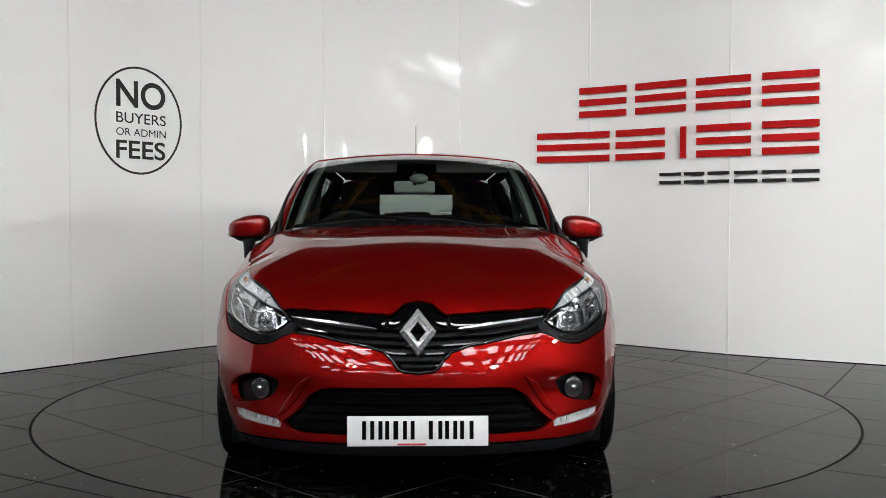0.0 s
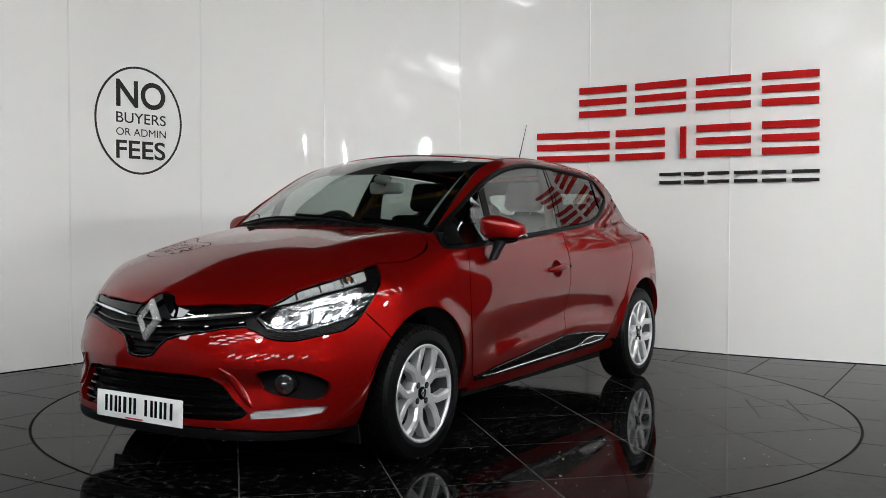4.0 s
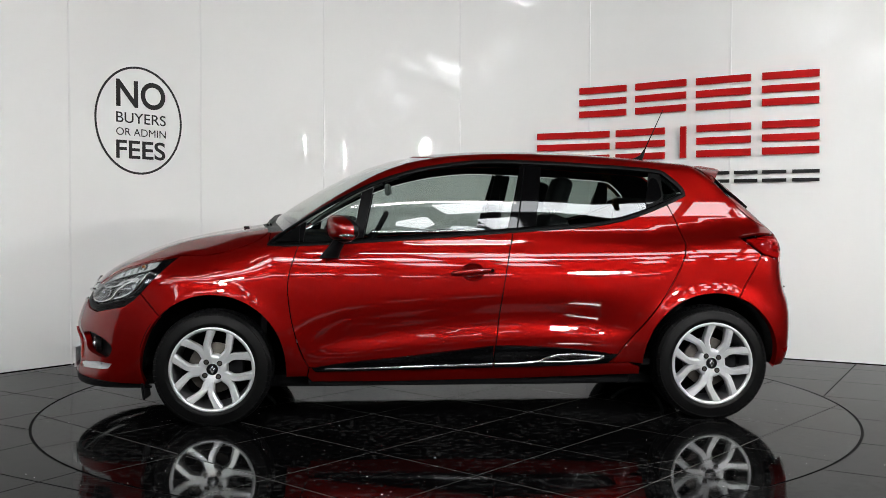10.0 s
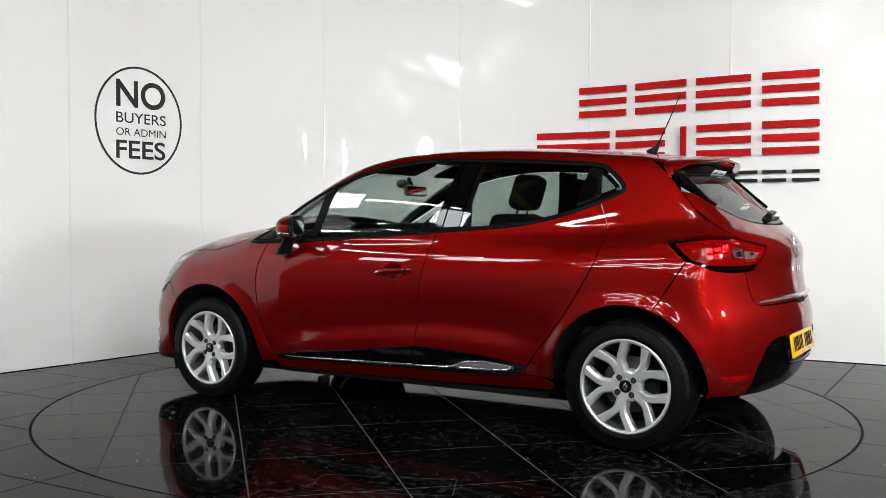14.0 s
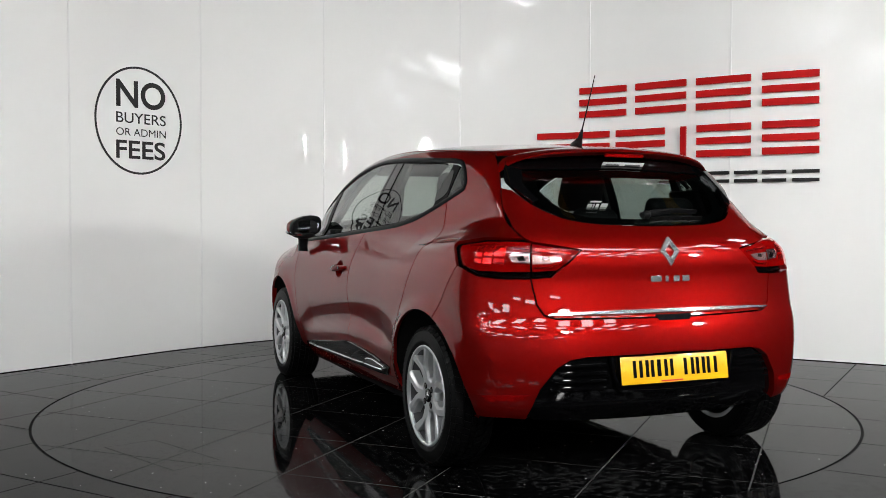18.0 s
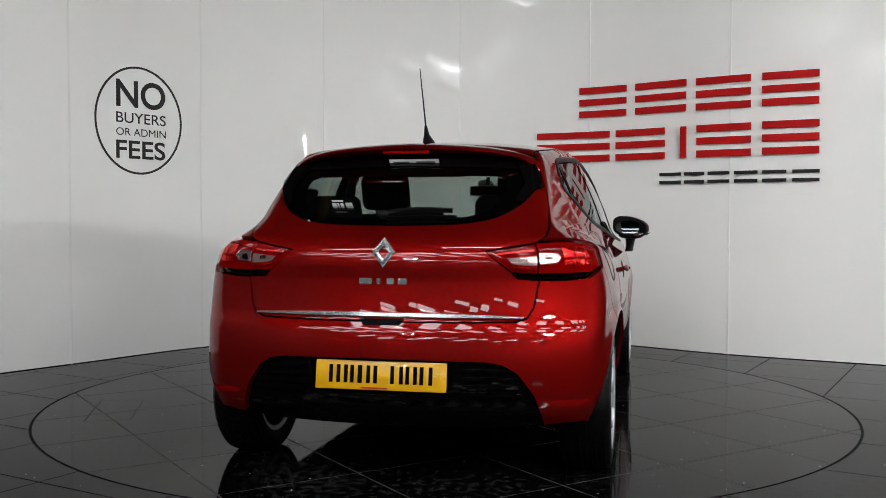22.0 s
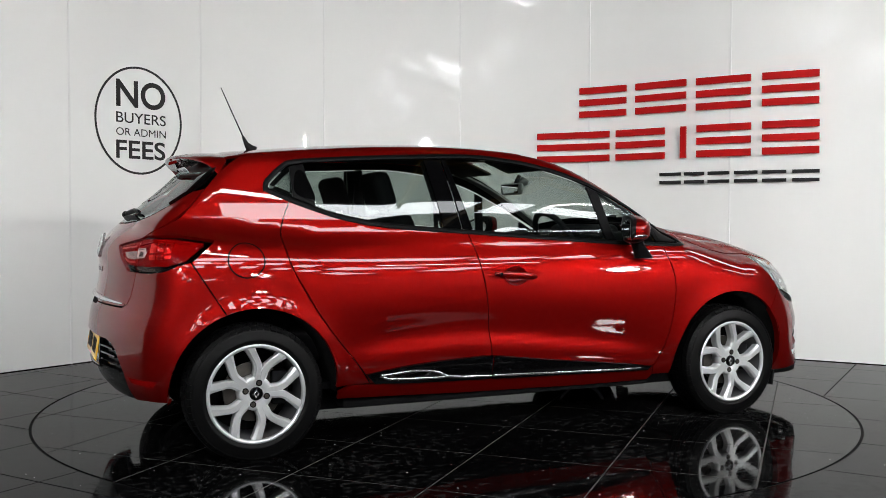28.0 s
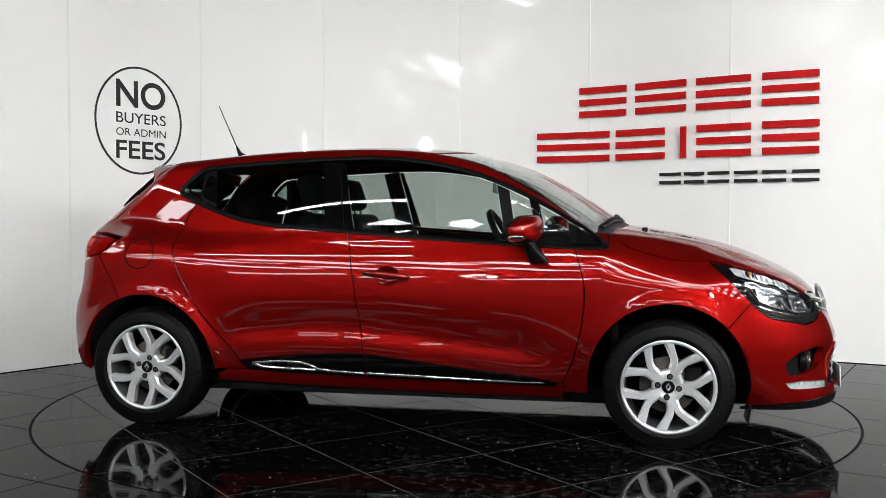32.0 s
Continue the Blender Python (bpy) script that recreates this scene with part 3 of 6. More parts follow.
wall = new("wall_booth")
tagged(wall, "curved booth wall of glossy white acrylic panels", "wall", kind="structure")
for i in range(len(JOINTS) - 1):
    wall_strip("panel", plan_line[i * 10:i * 10 + 11], 0.0, WALL_H, 0.03, "wall", wall)
foot = np.array(plan_line)
step_d = np.gradient(foot, axis=0)
step_n = np.stack([step_d[:, 1], -step_d[:, 0]], 1)
foot = foot + 0.004 * step_n / np.hypot(*step_n.T)[:, None]
# dark strip drawn for the dirty gap where the panels meet the floor
wall_strip("foot_seal", foot.tolist(), 0.0, 0.005, 0.004, "grout", wall, "thin dark grimy line along the foot of the wall")
for i in range(1, len(JOINTS) - 1):
    x, y = JOINTS[i]
    a, b = np.array(plan_line[i * 10 - 1]), np.array(plan_line[i * 10 + 1])
    d = (b - a) / np.linalg.norm(b - a)
    n = np.array((d[1], -d[0]))
    c = np.array((x, y)) + n * 0.002
    m = Matrix(((d[0], n[0], 0, c[0]), (d[1], n[1], 0, c[1]), (0, 0, 1, WALL_H / 2), (0, 0, 0, 1)))
    part("joint_bead", box_bm(0.016, 0.006, WALL_H, m, 0.002, 1), "wall_bead", wall)


# ---- floor and turntable, tile by tile ----
TURN_R = 2.24
TILE = 0.6


def circle(r, n=160):
    return [(r * math.cos(2 * math.pi * i / n), r * math.sin(2 * math.pi * i / n)) for i in range(n)]


def flat_tile(name, v2, f, top, thick, material, parent):
    pos = np.concatenate([v2, np.full((len(v2), 1), top)], 1)
    nor = np.tile((0.0, 0.0, 1.0), (len(v2), 1))
    return part(name, slab(name, pos, nor, f, thick, (material,), False), material, parent)


def clip_round(poly, r):
    """Cuts a convex polygon to the disc of radius r."""
    out = poly
    for i in range(180):
        a = 2 * math.pi * i / 180
        nx, ny = math.cos(a), math.sin(a)
        nxt = []
        for j in range(len(out)):
            p, q = out[j], out[(j + 1) % len(out)]
            dp, dq = p[0] * nx + p[1] * ny - r, q[0] * nx + q[1] * ny - r
            if dp <= 0:
                nxt.append(p)
            if dp * dq < 0:
                t = dp / (dp - dq)
                nxt.append((p[0] + (q[0] - p[0]) * t, p[1] + (q[1] - p[1]) * t))
        out = nxt
        if len(out) < 3:
            return []
    return out


def tile_square(i, j, ang, ou, ov, joint=0.0035):
    c, s = math.cos(ang), math.sin(ang)
    q = []
    for a, b in ((0, 0), (1, 0), (1, 1), (0, 1)):
        u = ou + (i + a) * TILE + (joint if a == 0 else -joint)
        v = ov + (j + b) * TILE + (joint if b == 0 else -joint)
        q.append((u * c - v * s, u * s + v * c))
    return q


turntable = new("turntable")
tagged(turntable, "round motorised turntable paved with dark polished stone tiles", "turntable")
part("deck", cyl_bm(TURN_R - 0.012, TURN_R - 0.012, 0.05, pose(0, 0, -0.0258), 160), "grout_pale", turntable)
HATCH = [(-0.511, 1.927), (-1.056, 1.688), (-0.950, 1.475), (-0.445, 1.694)]


def clip_convex(poly, by):
    """The part of a convex polygon inside another, both turning left."""
    for k in range(len(by)):
        poly = cut(poly, by[k], by[(k + 1) % len(by)]) if len(poly) > 2 else []
    return poly



def build_tiles():
    for i in range(-4, 4):
        for j in range(-4, 4):
            q = clip_round(tile_square(i, j, radians(45), 0, 0), TURN_R - 0.007)
            if len(q) < 3:
                continue
            ins = inside(HATCH, np.array(dense(q, 0.05)))
            near = ins.any() or inside(q, np.array(HATCH)).any()
            v, f = fill(q, [HATCH] if near else [], 0.8, 0.05 if near else 0.12)
            if len(f):
                flat_tile("tile", v, f, 0.0, 0.006, "tile_turn", turntable)
    lid = [tuple(p) for p in shrink(HATCH, 0.006)]
    for i in range(-4, 4):
        for j in range(-4, 4):
            q = clip_convex(lid, tile_square(i, j, radians(45), 0, 0))
            if len(q) > 2:
                v, f = fill(q, [], 1.0, 0.3)
                flat_tile("access_hatch", v, f, 0.0, 0.006, "tile_turn", turntable)
    ring = circle(TURN_R + 0.007)
    lim = []
    for p in plan_line:
        lim.append(p)
    room = lim + [(5.3, 0.1), (5.3, -7.0), (-4.8, -7.0)]
    for i in range(-16, 16):
        for j in range(-16, 16):
            q = tile_square(i, j, radians(-30), 0.10, 0.02)
            c = np.mean(np.array(q), 0)
            if c[1] < -6.6 or not inside(room, np.array([c]))[0] and edge_dist(room, np.array([c]))[0] > 0.45:
                continue
            r = np.hypot(*np.array(q).T)
            if r.max() < TURN_R:
                continue
            cut = r.min() < TURN_R + 0.02 or np.hypot(*c) < TURN_R + 0.5
            v, f = fill(q, [ring] if cut else [], 0.8, 0.1 if cut else 0.7)
            if len(f):
                flat_tile("tile", v, f, 0.0, 0.006, "tile", floor_slab)


def motions():
    turns = [(0.0, -88.06), (0.5, -91.38), (1.0, -95.80), (1.5, -100.33), (2.0, -104.80)]
    turns += [(float(t), -95.70 - 8.889 * (t - 1)) for t in range(4, 33, 2)]
    walk(turntable, [(t, pose(0, 0, 0, 0, 0, a)) for t, a in turns])
    rows = []
    for t, a in turns:
        w = Matrix.Rotation(radians(a), 4, "Z")
        rows.append((t, w @ pose(CAR_DX, CAR_DY, 0)))
    walk(car, rows)


# ---- the workshop round the booth, seen only in reflections ----
def hall():
    hall_wall = new("wall_workshop")
    tagged(hall_wall, "grey clad workshop walls behind the booth", "wall", kind="structure")
    for nm, sx, sy, x, y in (("cladding", 30, 0.3, 0, -19), ("cladding", 30, 0.3, 0, 8), ("cladding", 0.3, 27, -15, -5.5), ("cladding", 0.3, 27, 15, -5.5)):
        part(nm, box_bm(sx, sy, 7.6, pose(x, y, 3.8)), "workshop", hall_wall)
    ceil = part("ceiling", box_bm(30.6, 28, 0.3, pose(0, -5.5, 7.75)), "roof", None)
    tagged(ceil, "grey profiled workshop roof", "ceiling", kind="structure")
    for x, y, sx, sy, rz in ROOFLIGHTS:
        ob = part("rooflight", box_bm(sx, sy, 0.05, pose(x, y, 7.56, 0, 0, rz), 0.01, 1), "rooflight", None)
        tagged(ob, "long translucent rooflight panel in the workshop roof", "rooflight", "rooflights")
    for x, z, w, h in HIGH_WINDOWS:
        ob = part("high_window", box_bm(w, 0.04, h, pose(x, -18.82, z, 0, -14, 0), 0.01, 1), "high_glass", None)
        tagged(ob, "bright daylit window high in the workshop wall", "window", "high windows")
    for x, y, l, rz, tip in ((-3.2, -1.5, 9, 62, 8), (-0.6, -1.8, 9, 70, -7), (2.2, -1.5, 9, 118, 8), (4.6, -1.0, 9, 100, -6), (0.0, -2.6, 14, 4, 0), (0.0, 1.4, 14, -5, 0)):
        beam = new("roof_beam")
        beam.matrix_basis = pose(x, y, 5.6, 0, 0, rz) @ pose(0, 0, 0, 0, tip, 0)
        tagged(beam, "yellow painted steel roof beam above the booth", "beam", "roof beams")
        part("web", box_bm(l, 0.02, 0.20, None, 0), "yellow_steel", beam)
        for dz in (-0.108, 0.108):
            part("flange", box_bm(l, 0.12, 0.015, pose(0, 0, dz), 0), "yellow_steel", beam)
    for x, y, z, l, rz in ((0.9, 2.4, 6.2, 5.0, 68), (-4.0, 7.6, 5.2, 9.0, 0)):
        beam = new("roof_beam")
        beam.matrix_basis = pose(x, y, z, 0, 0, rz)
        tagged(beam, "blue painted steel crane beam behind the booth", "beam", "roof beams")
        part("web", box_bm(l, 0.02, 0.30, None, 0), "blue_steel", beam)
        for dz in (-0.158, 0.158):
            part("flange", box_bm(l, 0.16, 0.015, pose(0, 0, dz), 0), "blue_steel", beam)
    for x, y, z in FLOODS:
        lamp = new("studio_lamp")
        lamp.location = (x, y, 0)
        tagged(lamp, "lit round studio lamp on a grey stand", "lamp", "studio lamps")
        part("pole", cyl_bm(0.016, 0.016, z - 0.1, pose(0, 0, (z - 0.1) / 2 + 0.02), 12), "grey_steel", lamp)
        for k in range(3):
            part("leg", cyl_bm(0.012, 0.012, 0.62, pose(0, 0, 0, 0, 0, 120 * k) @ pose(0.26, 0, 0.17, 0, 118, 0), 10), "grey_steel", lamp)
        aim = look((0, 0, z), ({-1.5: -0.8, 2.26: 0.7, 5.35: -4.4}[x], -y, 1.5))
        part("head", cyl_bm(0.255, 0.14, 0.22, aim @ pose(0, 0, 0.115), 32, 0.01), "grey_steel", lamp)
        # unseen hood, added to cut the lamp's beam off from the right-hand wall
        d, r = 0.60 if x < 0 else 0.36, 0.165 if x > 5 else 0.15 if x < 0 else 0.20
        v, f = lathe([(0.250, 0.0), (0.265, d), (0.261, d), (0.246, 0.0), (0.250, 0.0)], 32)
        hood = mesh_of("hood", v, f)
        hood.transform(aim @ pose(0, 0, 0, -90, 0, 0))
        part("hood", hood, "grey_steel", lamp)
        part("bulb_face", cyl_bm(r, r, 0.01, aim @ pose(0, 0, -0.004), 32), "flood", lamp)
    for x, y, z, l, rz in TUBES:
        lamp = new("batten_light")
        lamp.matrix_basis = pose(x, y, z, 0, 0, rz)
        tagged(lamp, "lit twin fluorescent batten light hung over the booth", "lamp", "batten lights")
        part("housing", box_bm(l, 0.16, 0.05, pose(0, 0, 0.06), 0.008, 1), "wall_bead", lamp)
        for s in (-0.045, 0.045):
            part("tube", cyl_bm(0.016, 0.016, l - 0.06, pose(0, s, 0.012, 0, 90, 0), 10), "tube", lamp)
# ---- the car ----
car = new("car")
tagged(car, "glossy dark red five-door hatchback with silver alloy wheels", "car")

# shared edges, in the side view (x, z)
BELT = spline([(1.017, 0.921), (0.914, 0.919), (0.617, 0.932), (0.32, 0.950), (0.024, 0.970), (-0.272, 0.991), (-0.568, 1.012), (-0.715, 1.028), (-0.863, 1.056), (-1.010, 1.104), (-1.12, 1.148), (-1.205, 1.186)], 5)
CANT = spline([(-1.205, 1.186), (-1.190, 1.225), (-1.12, 1.290), (-1.06, 1.316), (-0.882, 1.331), (-0.58, 1.349), (-0.278, 1.361), (-0.127, 1.362), (0.024, 1.349), (0.176, 1.326), (0.327, 1.290),
               (0.478, 1.238), (0.63, 1.168), (0.782, 1.086), (0.904, 1.013), (0.985, 0.955), (1.017, 0.921)], 5)
DOOR_F = spline([(0.862, 0.922), (0.911, 0.753), (0.908, 0.607), (0.880, 0.461), (0.842, 0.344), (0.811, 0.285)], 5)
DOOR_B = spline([(-0.252, 0.990), (-0.223, 0.872), (-0.196, 0.727), (-0.174, 0.581), (-0.157, 0.435), (-0.140, 0.290)], 5)
DOOR_R = spline([(-1.098, 1.139), (-1.139, 1.048), (-1.160, 0.961), (-1.149, 0.873), (-1.112, 0.786), (-1.026, 0.639), (-0.940, 0.522), (-0.853, 0.420), (-0.796, 0.345), (-0.767, 0.300)], 5)
ARCH_R = 0.365


def arch(hx, a0, a1, n=26, r=ARCH_R):
    return [(hx + r * math.cos(radians(a0 + (a1 - a0) * i / n)), HUB_Z + r * math.sin(radians(a0 + (a1 - a0) * i / n))) for i in range(n + 1)]


def between(line, x_from, x_to):
    """The stretch of a line whose first coordinate lies between two values, in the line's order, with its ends cut exactly."""
    lo, hi = min(x_from, x_to), max(x_from, x_to)
    out = []
    for (xa, za), (xb, zb) in zip(line[:-1], line[1:]):
        for x, z in ((xa, za),):
            if lo <= x <= hi:
                out.append((x, z))
        for c in (lo, hi) if xb > xa else (hi, lo):
            if (xa - c) * (xb - c) < 0:
                out.append((c, za + (zb - za) * (c - xa) / (xb - xa)))
    if lo <= line[-1][0] <= hi:
        out.append(tuple(line[-1]))
    return out


# windscreen edge and roof seam seen from above (x, y), then carried over to the side view
SCREEN_SIDE = spline([(0.955, 0.655), (0.85, 0.645), (0.65, 0.622), (0.45, 0.595), (0.25, 0.572), (0.15, 0.563)], 5)
ROOF_SEAM = spline([(0.15, 0.563), (-0.2, 0.560), (-0.6, 0.557), (-1.0, 0.540), (-1.30, 0.515)], 5)


def to_side(line):
    p, _ = cast("T", line)
    return [(a[0], a[2]) for a in p]


def to_xyz(kind, line):
    return cast(kind, line)[0]


SIDE_TOP = to_side(SCREEN_SIDE) + to_side(ROOF_SEAM)[1:]


def rb(line):
    """A line of the tail, given as (y, z) seen from behind, as (arc, z)."""
    p, _ = cast("B", line)
    return [(arc_b(a[0], abs(a[1])), a[2]) for a in p]


def mirrored(half):
    """A half outline that starts and ends on the middle line, made whole."""
    return list(half) + [(-a, b) for a, b in half[::-1] if abs(a) > 1e-6]


GATE_GAP = [(0.545, 1.262), (0.575, 1.185), (0.603, 1.10), (0.615, 1.023), (0.600, 0.976)]
GATE_SIDE = [(SIDE_TOP[-1][0], SIDE_TOP[-1][1])] + [(-1.345, 1.308)] + [(p[0], p[2]) for p in to_xyz("B", spline(GATE_GAP, 4))]
GATE_LOW = [(0.592, 0.818), (0.585, 0.779), (0.573, 0.714), (0.551, 0.677), (0.510, 0.662), (0.25, 0.660), (0.0, 0.659)]
LAMP_F = [(0.429, 0.666), (0.475, 0.707), (0.575, 0.772), (0.705, 0.812), (0.825, 0.851), (0.917, 0.857), (0.893, 0.80), (0.850, 0.740), (0.799, 0.671), (0.721, 0.645), (0.63, 0.620), (0.565, 0.609), (0.508, 0.611), (0.465, 0.624)]
LAMP_TRIM = [(0.397, 0.655), (0.425, 0.660), (0.461, 0.620), (0.508, 0.607), (0.565, 0.605), (0.63, 0.616), (0.721, 0.641), (0.799, 0.667), (0.767, 0.636), (0.723, 0.605), (0.6, 0.578), (0.549, 0.569), (0.499, 0.575), (0.474, 0.583), (0.436, 0.606), (0.401, 0.622)]
BUMP_TOP = [(0.0, 0.480), (0.044, 0.486), (0.061, 0.496), (0.078, 0.526), (0.105, 0.556), (0.158, 0.576), (0.247, 0.594), (0.322, 0.612), (0.401, 0.620), (0.436, 0.604), (0.474, 0.580), (0.499, 0.573), (0.549, 0.566), (0.6, 0.576), (0.723, 0.603), (0.767, 0.634)]
NOSE_GRILLE = [(0.0, 0.432), (0.236, 0.429), (0.287, 0.422), (0.331, 0.394), (0.378, 0.327), (0.417, 0.288), (0.396, 0.267), (0.357, 0.255), (0.302, 0.254), (0.0, 0.254)]
FOG_HOLE = spline([(0.652, 0.413), (0.599, 0.441), (0.512, 0.460), (0.440, 0.442), (0.448, 0.405), (0.485, 0.364), (0.596, 0.336), (0.650, 0.340), (0.672, 0.385)], 4, True)
DRL_HOLE = [(0.668, 0.305), (0.590, 0.310), (0.438, 0.296), (0.421, 0.283), (0.422, 0.264), (0.600, 0.272), (0.645, 0.278)]
LAMP_R_OUT = [(0.622, 0.966), (0.70, 0.972), (0.79, 0.973), (0.915, 0.954), (0.90, 0.92), (0.856, 0.868), (0.786, 0.832), (0.708, 0.821), (0.610, 0.819)]
LAMP_R_IN = [(0.616, 0.961), (0.531, 0.947), (0.426, 0.930), (0.474, 0.882), (0.517, 0.848), (0.539, 0.824), (0.604, 0.819)]
DIFFUSER = [(0.0, 0.518), (0.401, 0.511), (0.463, 0.500), (0.510, 0.470), (0.568, 0.386), (0.597, 0.314), (0.625, 0.262)]


def skin():
    hood_side = spline([(1.02, 0.992), (1.066, 0.948), (1.156, 0.905), (1.312, 0.866), (1.474, 0.861)], 4)
    # wings
    fender = hood_side + [(1.535, 0.803), (1.598, 0.741), (1.661, 0.672)] + arch(HUB_X, 45, 178) + [(0.929, 0.235), (0.822, 0.235), (0.811, 0.285)] + DOOR_F[::-1][1:] + [(0.914, 0.919), (1.017, 0.921)]
    panel("front_wing", "L", fender, car, both=True)
    # doors
    fd = between(BELT, 0.862, -0.252) + DOOR_B[1:] + [(0.3, 0.287)] + DOOR_F[::-1][:-1]
    cup = [(-0.030 + 0.060 * math.cos(w), 0.778 + 0.046 * math.sin(w)) for w in np.linspace(0, 2 * math.pi, 29)[:-1]]
    panel("front_door", "L", fd, car, both=True, holes=[cup])
    rd = between(BELT, -0.252, -1.098) + DOOR_R[1:] + [(-0.45, 0.295)] + DOOR_B[::-1][:-1]
    panel("rear_door", "L", rd, car, both=True)
    sill = [(0.811, 0.281), (0.3, 0.283), (-0.45, 0.291), (-0.767, 0.296), (-0.86, 0.30), (-0.92, 0.27), (-0.92, 0.235), (-0.3, 0.215), (0.4, 0.203), (0.8, 0.205), (0.822, 0.235)]
    panel("sill", "L", sill, car, both=True)
    # roof rail, pillar and rear quarter pressed in one piece
    quarter = SIDE_TOP + GATE_SIDE[1:] + [(-1.584, 0.976), (-1.462, 0.957), (-1.505, 0.92), (-1.566, 0.866)] + arch(-HUB_X, 111, -1) + [(-0.86, 0.30), (-0.767, 0.300)] + DOOR_R[::-1][1:] + between(BELT, -1.098, -1.205)[1:] + CANT[1:] + [(1.02, 0.985)]
    panel("side_frame", "L", quarter, car, both=True, step=0.026)
    # bonnet
    sd, _ = cast("L", hood_side)
    edge = [(p[0], p[1] - 0.002) for p in sd]
    half = [(1.118, 0.0), (1.106, 0.2), (1.075, 0.42), (1.040, 0.58)] + edge[1:] + [(1.572, 0.711), (1.646, 0.706), (1.711, 0.680), (1.828, 0.594), (1.934, 0.529), (1.989, 0.390), (2.025, 0.216), (2.037, 0.108), (2.030, 0.087), (2.006, 0.055), (1.997, 0.0)]
    panel("bonnet", "T", half + [(x, -y) for x, y in half[::-1] if y > 0], car)
    # the black scuttle between bonnet and glass
    back = [(1.072, 0.0), (1.057, 0.2), (1.007, 0.45), (0.955, 0.650)]
    half = back + [(1.045, 0.665), (1.038, 0.58), (1.073, 0.42), (1.104, 0.2), (1.116, 0.0)]
    panel("scuttle", "T", half + [(x, -y) for x, y in half[::-1] if y > 0], car, ("black_plastic", "dark"), off=-0.003, gap=0, label="black scuttle panel below the windscreen")
    # windscreen, roof
    h = [(1.075, 0.0), (1.06, 0.2), (1.01, 0.45)] + SCREEN_SIDE + [(0.22, 0.4), (0.265, 0.2), (0.275, 0.0)]
    ws = h + [(x, -y) for x, y in h[::-1]][1:-1]
    panel("windscreen", "T", ws, car, ("glass_front",), depth=0.005, back=False, off=-0.004, label="clear laminated windscreen")
    inner = shrink(dense(ws, 0.05), 0.045)
    panel("windscreen_frit", "T", ws, car, ("black_gloss",), holes=[inner], depth=0.002, off=-0.010, back=True, gap=0.004, label="black printed border of the windscreen")
    h = [(0.275, 0.0), (0.265, 0.2), (0.22, 0.4)] + ROOF_SEAM + [(-1.36, 0.4), (-1.40, 0.2), (-1.41, 0.0)]
    panel("roof", "T", h + [(x, -y) for x, y in h[::-1]][1:-1], car, ("paint", "headliner"))


